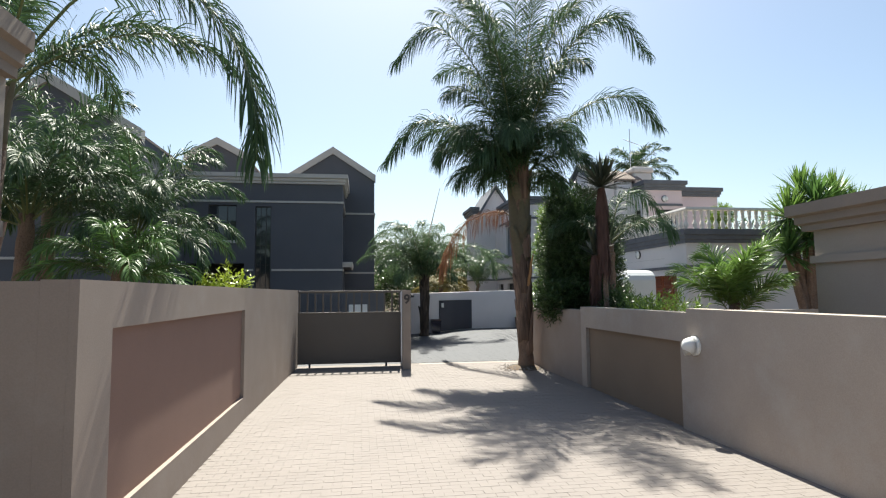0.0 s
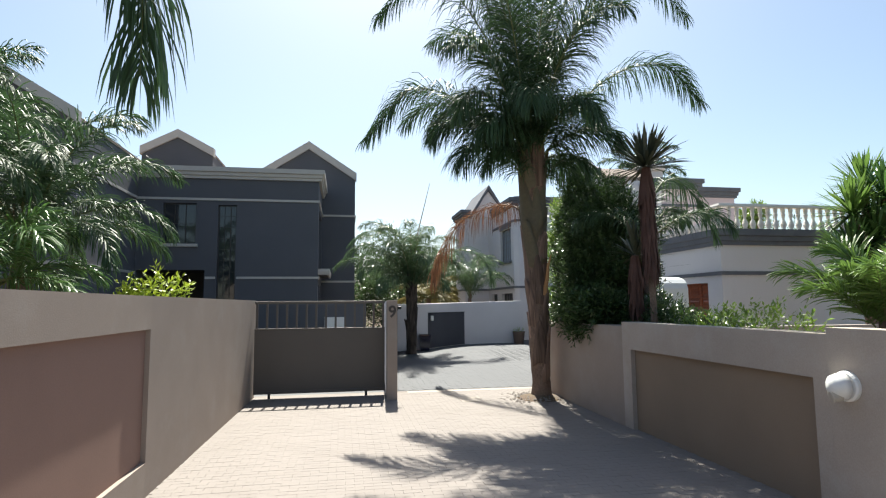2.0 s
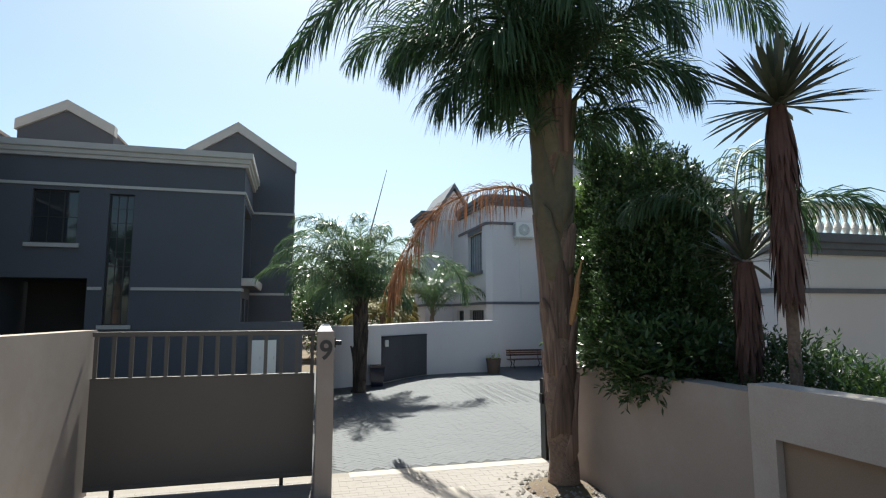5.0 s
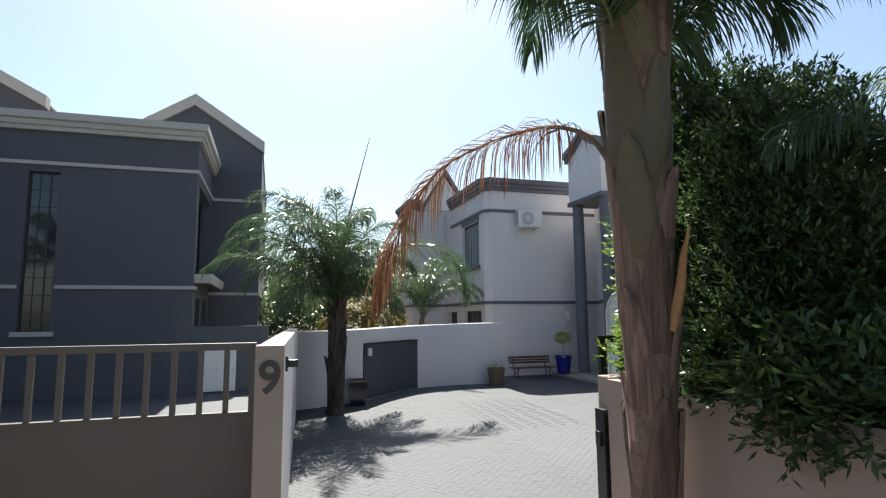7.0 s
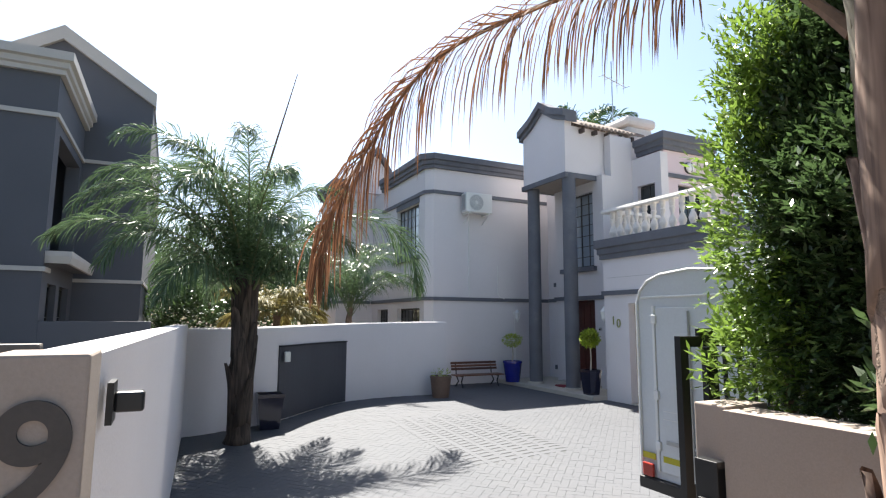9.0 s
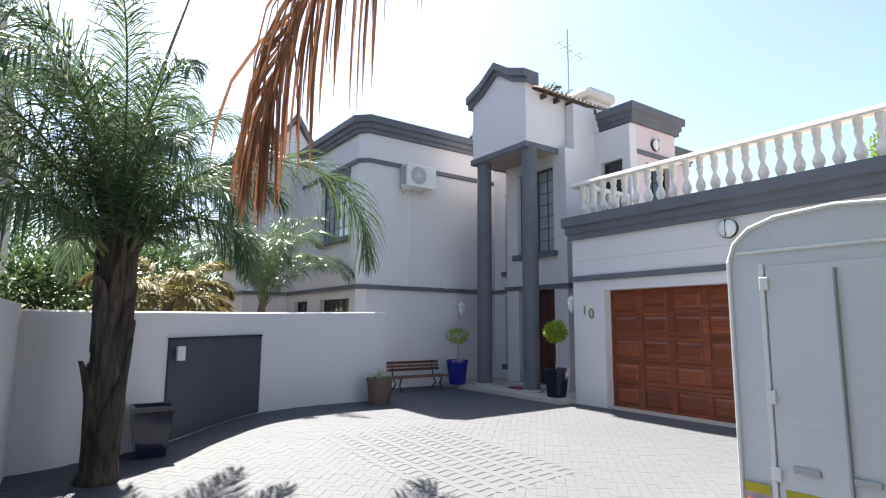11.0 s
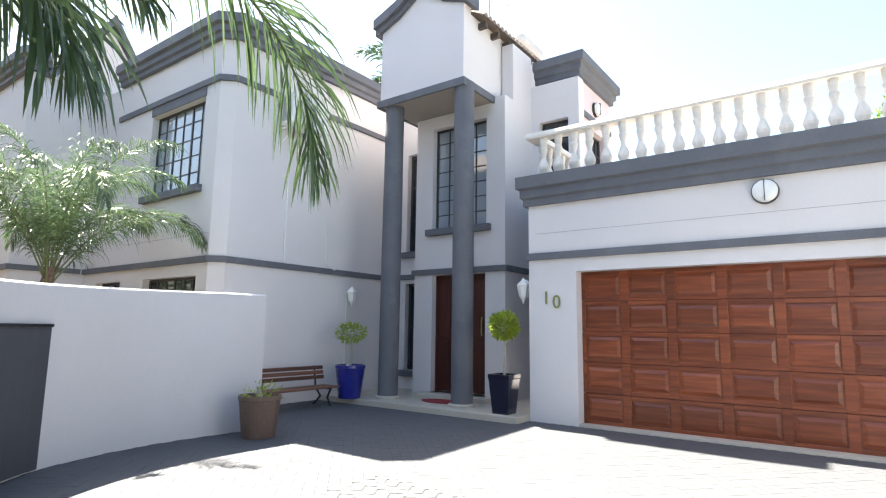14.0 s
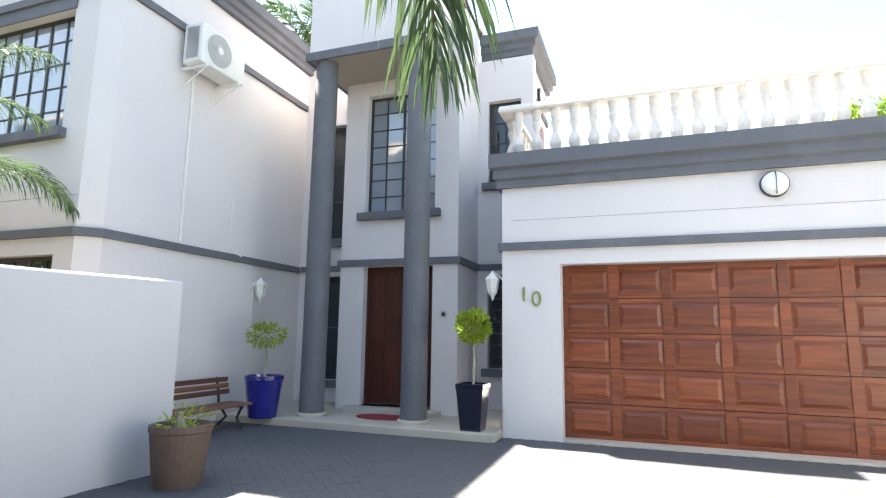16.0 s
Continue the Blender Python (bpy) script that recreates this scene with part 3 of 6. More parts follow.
for sx in (-1, 1):
    a = [(7.2 + sx * 0.95, 6.55), (7.2, 8.1), (7.2, 8.33), (7.2 + sx * 1.12, 6.55)]
    f0 = [bm.verts.new((x, 30.95, z)) for x, z in a]
    f1 = [bm.verts.new((x, 35.1, z)) for x, z in a]
    bm.faces.new(f0)
    bm.faces.new(f1)
    for i in range(4):
        bm.faces.new((f0[i], f0[(i + 1) % 4], f1[(i + 1) % 4], f1[i]))
structure("rear_gable_roof", bm, M_TRIM, "blue-grey coping along the gable", "coping")

# ---- house ten: entrance ----
EX = 10.62
bm = bmesh.new()
slab_wall(bm, "x", EX, EX + 0.3, 23.37, 25.35, BASE, 5.9, [(23.77, 24.93, 0.6, 2.72), (23.75, 24.95, 3.58, 5.55)])
slab_wall(bm, "y", 23.37, 23.6, EX + 0.301, 11.65, BASE, 7.0)
slab_wall(bm, "x", 11.65, 11.9, 22.41, 23.37, BASE, 6.4, [(22.55, 23.2, 1.15, 2.65), (22.62, 23.2, 4.2, 5.65)])
slab_wall(bm, "y", 25.1, 25.349, EX + 0.301, 11.5, BASE, 7.0)
slab_wall(bm, "x", 11.25, 11.5, 25.35, 26.549, BASE, 7.0, [(25.5, 26.1, 0.9, 2.65), (25.5, 26.1, 3.3, 5.4)])
structure("entrance_wall", bm, M_WHITE, "pale plastered entrance front of house ten")
structure("entrance_band", sweep(bmesh.new(), [(11.25, 26.5), (11.25, 25.35), (EX, 25.35), (EX, 23.37), (11.65, 23.37), (11.65, 22.5)], lift(BAND, 2.73)), M_TRIM, "blue-grey plaster band", "band")
window("window_4", "x", EX, 23.75, 24.95, 3.58, 5.55, 4, 7, 1, M_GLASSN, "tall steel window with small panes over the door")
sill("x", EX, 23.65, 25.05, 3.579, -1)
window("window_5", "x", 11.65, 22.62, 23.2, 4.2, 5.65, 2, 4, 1)
sill("x", 11.65, 22.55, 23.28, 4.199, -1)
window("window_6", "x", 11.65, 22.55, 23.2, 1.15, 2.65, 2, 8, 1)
sill("x", 11.65, 22.5, 23.28, 1.149, -1)
window("window_7", "x", 11.25, 25.5, 26.1, 0.9, 2.65, 1, 2, 1)
window("window_8", "x", 11.25, 25.5, 26.1, 3.3, 5.4, 1, 3, 1)
sill("x", 11.25, 25.42, 26.18, 3.299, -1)
sill("x", 11.25, 25.42, 26.18, 0.899, -1)
door = tagged(empty("door_1", (EX, 24.3, 0.6)), "dark red-brown wooden front door, closed", "front door", kind="structure")
part("door_leaf", box(EX + 0.16, 23.80, 0.62, EX + 0.21, 24.90, 2.70), M_DOORV, door)
part("door_frame", slab_wall(bmesh.new(), "x", EX + 0.13, EX + 0.22, 23.771, 24.929, 0.601, 2.719, [(23.80, 24.90, 0.601, 2.70)]), M_DOORV, door)
for i in range(4):
    y = 23.86 + i * 0.255
    for z0, z1 in ((0.75, 1.5), (1.6, 2.6)):
        part("door_panel", box(EX + 0.145, y, z0, EX + 0.159, y + 0.2, z1, 0.004), M_DOORV, door)
part("door_handle", tube(bmesh.new(), [(EX + 0.11, 23.9, 1.62), (EX + 0.09, 23.9, 1.66), (EX + 0.09, 23.9, 1.9), (EX + 0.11, 23.9, 1.94)], 0.012), M_BRASS, door, "brass pull handle")
# porch slab with a tiled nosing
structure("porch", box(9.40, 22.5, 0.25, 11.64, 26.548, 0.53, 0.012), M_TILE, "cream tiled porch step", "porch")
structure("door_step", box(10.30, 23.6, 0.531, EX + 0.3, 25.1, 0.60, 0.01), M_TILE, "cream tiled door step", "step")
mat_ob = tagged(part("doormat", lathe(bmesh.new(), (0, 0, 0), [(0.36, 0), (0.37, 0.008), (0.36, 0.016), (0.0005, 0.017)], 28), M_RED), "red half-round doormat on the porch", "doormat")
mat_ob.matrix_basis = Matrix.Translation((10.05, 24.25, 0.531)) @ Matrix.Diagonal((0.6, 1.1, 1, 1))

# columns
for i, (cx, cy) in enumerate(((9.84, 25.27), (9.82, 23.70))):
    col = tagged(empty("column", (cx, cy, 0.53)), "round blue-grey painted porch column", "column", "porch columns")
    part("shaft", lathe(bmesh.new(), (cx, cy, 0.531), [(0.18, 0.05), (0.175, 0.08), (0.175, 2.6), (0.168, 5.35)], 28), M_TRIM, col, smooth=False)
    part("base", lathe(bmesh.new(), (cx, cy, 0.531), [(0.215, 0), (0.215, 0.035), (0.195, 0.05)], 28), M_TILE, col)
# tower over the porch
T0, T1, TX = 23.62, 25.48, 9.66
bm = bmesh.new()
slab_wall(bm, "x", TX, TX + 0.22, T0, T1, 5.90, 7.30)
slab_wall(bm, "y", T0, T0 + 0.22, TX + 0.221, 11.65, 5.90, 7.15)
slab_wall(bm, "y", T1 - 0.22, T1, TX + 0.221, 11.65, 5.90, 7.15)
f0 = [bm.verts.new((TX, y, z)) for y, z in ((T0, 7.30), (T1, 7.30), (T1 - 0.45, 7.52), ((T0 + T1) / 2, 7.86), (T0 + 0.45, 7.52))]
f1 = [bm.verts.new((TX + 0.22, v.co.y, v.co.z)) for v in f0]
bm.faces.new(f0)
bm.faces.new(f1[::-1])
for i in range(5):
    bm.faces.new((f0[i], f0[(i + 1) % 5], f1[(i + 1) % 5], f1[i]))
structure("tower_wall", bm, M_WHITE, "pale plastered tower over the porch")
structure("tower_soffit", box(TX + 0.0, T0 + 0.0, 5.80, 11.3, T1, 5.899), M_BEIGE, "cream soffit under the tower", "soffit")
structure("tower_band", sweep(bmesh.new(), [(11.6, T1), (TX, T1), (TX, T0), (11.65, T0)], lift(BAND, 5.78, 1.3)), M_TRIM, "blue-grey band round the tower", "band")
bm = bmesh.new()
prof = [(T1 + 0.12, 7.22), (T1 - 0.42, 7.43), ((T0 + T1) / 2, 7.76), (T0 + 0.42, 7.43), (T0 - 0.12, 7.22)]
for lo, hi, out in ((0.0, 0.12, 0.07), (0.12, 0.30, 0.14)):
    ring = []
    for y, z in prof:
        ring.append([bm.verts.new((TX - out, y, z + lo)), bm.verts.new((TX + 0.3, y, z + lo)), bm.verts.new((TX + 0.3, y, z + hi)), bm.verts.new((TX - out, y, z + hi))])
    for a, b in zip(ring, ring[1:]):
        for k in range(4):
            bm.faces.new((a[k], a[(k + 1) % 4], b[(k + 1) % 4], b[k]))
    bm.faces.new(ring[0])
    bm.faces.new(ring[-1][::-1])
structure("tower_coping", bm, M_TRIM, "blue-grey moulded coping on the tower gable", "coping")
# tiled roof behind the tower gable, rafters under its eaves
bm = bmesh.new()
mid = (T0 + T1) / 2
for sy in (-1, 1):
    nrow = 16
    for i in range(nrow):
        x0, x1 = TX + 0.31 + i * 0.14, TX + 0.31 + (i + 1) * 0.14 - 0.004
        xm = (x0 + x1) / 2
        yo, zo = mid + sy * (T1 - mid + 0.22), 7.13
        vs = []
        for y, z in ((mid, 7.72), (yo, zo)):
            vs.append([bm.verts.new((x0, y, z)), bm.verts.new((xm - 0.03, y, z + 0.055)), bm.verts.new((xm + 0.03, y, z + 0.055)), bm.verts.new((x1, y, z)), bm.verts.new((xm, y, z - 0.03))])
        for k in range(5):
            bm.faces.new((vs[0][k], vs[0][(k + 1) % 5], vs[1][(k + 1) % 5], vs[1][k]))
        bm.faces.new(vs[1])
structure("tower_roof", bm, M_ROOFT, "ribbed clay tile roof behind the tower gable", "roof")
for i in range(5):
    x = TX + 0.45 + i * 0.42
    structure("rafter", box(x, T0 - 0.16, 6.98, x + 0.07, T0 - 0.001, 7.09), M_RAFT, "dark rafter end under the tiles", "rafter")

# back block on the terrace
UX, UX1, UY = 11.88, 13.58, 22.52
bm = bmesh.new()
slab_wall(bm, "x", UX, UX + 0.14, UY + 0.25, 23.369, 6.401, 6.52)
slab_wall(bm, "y", UY, UY + 0.249, UX, UX1, 4.0, 6.52, [(12.35, 13.3, 4.15, 5.65)])
slab_wall(bm, "x", UX1 - 0.2, UX1, UY + 0.25, 27.0, 4.0, 6.52)
structure("upper_block", bm, M_PINK, "pale pink upper storey behind the terrace")
structure("upper_cornice", sweep(bmesh.new(), [(UX, 23.36), (UX, UY), (UX1, UY), (UX1, 27)], [(o * 0.8, z) for o, z in lift(CORNICE, 6.50, 0.9)]), M_TRIM, "blue-grey stepped cornice of the upper storey", "cornice")
structure("upper_band", sweep(bmesh.new(), [(UX, 23.36), (UX, UY), (UX1, UY)], lift(BAND, 5.80)), M_TRIM, "blue-grey plaster band", "band")
structure("upper_roof", box(UX + 0.1, UY + 0.1, 6.3, UX1 - 0.1, 27, 6.51), M_ROOFT, "flat roof of the upper storey", "roof")
window("window_9", "y", UY, 12.35, 13.3, 4.15, 5.65, 4, 4, 1)
bm = bmesh.new()
slab_wall(bm, "y", 23.75, 24.0, UX1 + 0.001, 16.15, 4.0, 6.48)
slab_wall(bm, "x", 15.9, 16.15, 24.001, 28.0, 4.0, 6.48)
structure("rear_upper_block", bm, M_PINK, "pale pink rear storey beyond the terrace")
structure("rear_upper_cornice", sweep(bmesh.new(), [(UX1 + 0.2, 23.75), (16.15, 23.75), (16.15, 28)], [(o * 0.8, z) for o, z in lift(CORNICE, 6.46, 0.9)]), M_TRIM, "blue-grey stepped cornice of the rear storey", "cornice")
structure("rear_upper_roof", box(UX1 + 0.01, 23.85, 6.3, 16.05, 28, 6.47), M_ROOFT, "flat roof of the rear storey", "roof")
chim = tagged(empty("chimney", (12.4, 24.2, 6.5)), "whitewashed chimney with a rounded top", "chimney")
part("stack", box(12.0, 23.8, 6.5, 12.9, 24.6, 7.55, 0.05), M_WSTONE, chim)
part("cap", box(11.9, 23.7, 7.551, 13.0, 24.7, 7.85, 0.12), M_WSTONE, chim)
ant = tagged(empty("tv_antenna", (12.35, 24.75, 6.5)), "thin metal television antenna on the roof", "antenna")
part("mast", tube(bmesh.new(), [(12.35, 24.75, 6.4), (12.35, 24.75, 9.9)], 0.018, 6), M_STEEL, ant)
part("boom", tube(bmesh.new(), [(12.0, 24.75, 9.4), (12.75, 24.6, 9.1)], 0.012, 6), M_STEEL, ant)
for k in range(5):
    f = k / 4
    c = Vector((12.0 + 0.75 * f, 24.75 - 0.15 * f, 9.4 - 0.3 * f))
    part("element", tube(bmesh.new(), [c + Vector((0.05, 0.22, 0.05)), c - Vector((0.05, 0.22, 0.05))], 0.008, 5), M_STEEL, ant)

# ---- house ten: garage ----
GA, GB, FX = 16.25, 22.49, 9.79
DY0, DY1, DZ0, DZ1 = 16.87, 21.75, 0.46, 2.57
bm = bmesh.new()
slab_wall(bm, "x", FX, FX + 0.3, GA, GB, BASE, 3.62, [(DY0, DY1, BASE, DZ1)])
slab_wall(bm, "y", GB - 0.24, GB - 0.001, FX + 0.301, 11.64, BASE, 3.62)
slab_wall(bm, "y", GA, GA + 0.25, FX + 0.301, 19.0, BASE, 3.62)
structure("garage_wall", bm, M_WHITE, "pale plastered garage front")
structure("garage_floor", box(FX - 0.02, DY0 + 0.002, 0.2, 14, DY1 - 0.002, 0.47, 0.006), M_TILE, "pinkish concrete garage threshold", "floor")
structure("terrace", box(FX + 0.05, GA + 0.05, 3.5, 19, GB - 0.05, 3.619), M_TILE, "flat terrace over the garage", "terrace")
structure("garage_cornice", sweep(bmesh.new(), [(FX + 1.9, GB), (FX, GB), (FX, GA), (19, GA)], [(o * 0.62, z) for o, z in lift(CORNICE, 3.58, 0.95)]), M_TRIM, "scuffed blue-grey stepped cornice over the garage", "cornice")
structure("terrace_upstand", slab_wall(bmesh.new(), "x", FX + 0.01, FX + 0.25, GA, GB, 3.621, 4.02), M_TRIM, "blue-grey parapet of the terrace", "parapet")
structure("garage_band", sweep(bmesh.new(), [(FX + 1.9, GB), (FX, GB), (FX, GA), (19, GA)], lift(BAND, 2.76)), M_TRIM, "blue-grey plaster band", "band")
gd = tagged(empty("garage_door", (FX + 0.25, (DY0 + DY1) / 2, DZ0)), "polished red-brown meranti panelled double garage door", "garage door")
DX = FX + 0.20
NC, NR = 8, 5
part("backing", box(DX + 0.0405, DY0, DZ0, DX + 0.06, DY1, DZ1), M_DOORW, gd)
cwid, rhei = (DY1 - DY0) / NC, (DZ1 - DZ0) / NR
for r in range(NR):
    z0 = DZ0 + r * rhei
    part("rail", box(DX, DY0, z0 + 0.001, DX + 0.04, DY1, z0 + rhei - 0.003), M_DOORW, gd)
    for c in range(NC):
        y0 = DY0 + c * cwid
        part("stile", box(DX - 0.018, y0 - (0.0 if c == 0 else 0.055), z0 + 0.003, DX - 0.0005, y0 + 0.055, z0 + rhei - 0.005, 0.004), M_DOORW, gd)
        pb = bmesh.new()
        ya, yb, za, zb = y0 + 0.075, y0 + cwid - 0.075, z0 + 0.075, z0 + rhei - 0.075
        o = [pb.verts.new((DX - 0.001, y, z)) for y, z in ((ya, za), (yb, za), (yb, zb), (ya, zb))]
        k = 0.04
        i4 = [pb.verts.new((DX - 0.016, y, z)) for y, z in ((ya + k, za + k), (yb - k, za + k), (yb - k, zb - k), (ya + k, zb - k))]
        pb.faces.new(i4)
        for q in range(4):
            pb.faces.new((o[q], o[(q + 1) % 4], i4[(q + 1) % 4], i4[q]))
        part("panel", pb, M_DOORW, gd)
    for zz in (z0 + 0.003, z0 + rhei - 0.055):
        for c in range(NC):
            y0 = DY0 + c * cwid
            part("cross_rail", box(DX - 0.016, y0 + 0.0555, zz, DX - 0.0005, y0 + cwid - 0.0555, zz + 0.05, 0.003), M_DOORW, gd)
    part("stile", box(DX - 0.018, DY1 - 0.055, z0 + 0.003, DX - 0.0005, DY1, z0 + rhei - 0.005, 0.004), M_DOORW, gd)
num = tagged(empty("house_number", (FX, 22.1, 2.15)), "green-gold metal house number ten", "house number")
text_mesh("digit", "1", 0.27, pose(FX - 0.012, 22.21, 2.19, 90, 0, -90), M_BRASS, num)
text_mesh("digit", "0", 0.27, pose(FX - 0.012, 22.05, 2.13, 90, 0, -90), M_BRASS, num)


def bulkhead(at, name="bulkhead_lamp"):
    L = tagged(empty(name, at), "round white bulkhead lamp with a dark guard ring", "wall lamp", "bulkhead lamps")
    x, y, z = at
    b = bmesh.new()
    tube(b, [(x, y, z), (x - 0.05, y, z)], [0.15, 0.146], 26)
    part("ring", b, M_FRAME, L)
    b = bmesh.new()
    tube(b, [(x - 0.05, y, z), (x - 0.085, y, z), (x - 0.11, y, z), (x - 0.12, y, z)], [0.138, 0.128, 0.09, 0.02], 26)
    part("glass", b, M_OPAL, L, "white ribbed glass")
    for dy in (0,):
        part("guard", box(x - 0.126, y - 0.003, z - 0.125, x - 0.05, y + 0.003, z + 0.125), M_FRAME, L)
    return L


bulkhead((FX, 19.36, 3.40))
copy_thing(bpy.data.objects["bulkhead_lamp"], pose(12.75, UY - 0.001, 6.12, 0, 0, 90))

# thin grey strips along the plaster
structure("plaster_joint", box(FX - 0.003, 17.6, 3.150, FX - 0.0005, 22.38, 3.156), M_PANEL2, "thin grey line along the garage plaster", "trim")
structure("plaster_joint", box(AX - 0.003, 26.78, 3.192, AX - 0.0005, 29.5, 3.199), M_PANEL2, "thin grey line along the wing plaster", "trim")

# balustrade
bal = [(0.060, 0), (0.060, 0.03), (0.045, 0.045), (0.05, 0.06), (0.078, 0.13), (0.082, 0.17), (0.06, 0.24), (0.034, 0.30), (0.034, 0.34), (0.058, 0.43), (0.06, 0.46), (0.045, 0.475), (0.06, 0.55), (0.06, 0.63)]
rail_line = [(11.5, GB - 0.05), (FX + 0.13, GB - 0.05), (FX + 0.13, GA + 0.1), (18.9, GA + 0.1)]
balus = tagged(empty("balustrade", (FX + 0.13, 19, 4.03)), "weathered white cast stone balustrade on the terrace edge", "balustrade")
part("rail", sweep(bmesh.new(), rail_line, [(-0.10, 4.66), (-0.11, 4.69), (-0.09, 4.75), (0.09, 4.75), (0.11, 4.69), (0.10, 4.66)]), M_WSTONE, balus)
first = part("baluster", lathe(bmesh.new(), (0, 0, 0), bal, 14), M_WSTONE, balus, smooth=False)
spots = [(FX + 0.13, GB - 0.2 - i * 0.245) for i in range(25)] + [(FX + 0.4 + i * 0.245, GB - 0.05) for i in range(6)] + [(FX + 0.4 + i * 0.245, GA + 0.1) for i in range(34)]
for i, (x, y) in enumerate(spots):
    o = first if i == 0 else new("baluster", first.data)
    o.parent = balus
    o.matrix_parent_inverse = balus.matrix_basis.inverted()
    o.matrix_basis = Matrix.Translation((x, y, 4.03))
structure("terrace_kerb", sweep(bmesh.new(), [(FX + 0.26, GA + 0.1), (19, GA + 0.1)], [(-0.12, 3.63), (-0.12, 4.03), (0.12, 4.03), (0.12, 3.63)]), M_TRIM, "blue-grey parapet of the terrace", "parapet")
structure("terrace_kerb_return", sweep(bmesh.new(), [(11.6, GB - 0.05), (FX + 0.26, GB - 0.05)], [(-0.12, 3.63), (-0.12, 4.03), (0.12, 4.03), (0.12, 3.63)]), M_TRIM, "blue-grey parapet of the terrace", "parapet")

# ---- house nine (dark) ----
HX0, HX1, HY = -8.3, -1.40, 25.8
bm = bmesh.new()
slab_wall(bm, "y", HY, HY + 0.3, HX0, HX1, 0.3, 7.1, [(-7.35, -6.12, 4.48, 6.10), (-5.30, -4.60, 2.05, 6.05), (-8.25, -5.75, 0.35, 3.45)])
slab_wall(bm, "x", HX1 - 0.3, HX1, HY + 0.301, 29.55, 0.3, 7.1, [(26.3, 29.2, 3.55, 6.0), (26.4, 27.4, 0.8, 2.9), (27.8, 29.0, 0.8, 2.9)])
structure("dark_house_front", bm, M_DARK, "dark slate grey plastered house front")
structure("dark_house_cornice", sweep(bmesh.new(), [(HX0, HY), (HX1, HY), (HX1, 29.55)], lift(CORNICE, 7.1, 0.95)), M_PALE, "pale stepped cornice on the dark house", "cornice")
PB = [(0, 0), (0.05, 0), (0.05, 0.09), (0, 0.09)]
for z, runs in ((6.22, [[(HX0, HY), (HX1, HY), (HX1, 29.55)]]), (3.10, [[(-4.55, HY), (HX1, HY), (HX1, 26.35)], [(-5.72, HY), (-5.35, HY)]])):
    for run in runs:
        structure("dark_house_band", sweep(bmesh.new(), run, lift(PB, z)), M_PALE, "pale plaster band on the dark house", "band")
structure("dark_house_roof", box(HX0, HY + 0.1, 6.9, HX1 - 0.1, 36, 7.09), M_ROOFT, "flat roof behind the parapet", "roof")
window("window_10", "y", HY, -7.35, -6.12, 4.48, 6.10, 3, 2, 1, None, "dark window with blue curtains")
sill("y", HY, -7.45, -6.02, 4.479, -1, M_PALE)
window("window_11", "y", HY, -5.30, -4.60, 2.05, 6.05, 3, 9, 1, None, "tall narrow dark steel stair window")
sill("y", HY, -5.4, -4.5, 2.049, -1, M_PALE)
window("window_12", "x", HX1, 26.4, 27.4, 0.8, 2.9, 2, 3, -1)
window("window_13", "x", HX1, 27.8, 29.0, 0.8, 2.9, 2, 3, -1)
structure("dark_garage", box(-8.25, HY + 2.5, 0.3, -5.7, HY + 2.6, 3.5), M_SHADEROOM, "dark sheet closing the carport, shade put in its colour", "carport")
# ceiling and side added to stop sun leaking onto the carport back
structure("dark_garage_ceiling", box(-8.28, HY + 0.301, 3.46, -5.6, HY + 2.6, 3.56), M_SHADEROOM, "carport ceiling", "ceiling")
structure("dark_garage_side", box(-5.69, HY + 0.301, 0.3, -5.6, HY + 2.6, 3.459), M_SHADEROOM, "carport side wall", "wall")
structure("balcony_back", box(HX1 - 1.6, 26.3, 3.4, HX1 - 1.5, 29.3, 6.2), M_DARK, "shaded balcony wall", "wall")
structure("balcony_floor", box(HX1 - 1.6, 26.0, 3.3, HX1 + 0.35, 29.4, 3.5), M_DARK, "balcony slab", "balcony")
structure("balcony_edge", sweep(bmesh.new(), [(HX1, 26.0), (HX1 + 0.36, 26.0), (HX1 + 0.36, 29.5)], [(0, 3.28), (0.06, 3.28), (0.1, 3.42), (0.1, 3.52), (0, 3.52)]), M_PALE, "pale moulded balcony edge", "balcony")


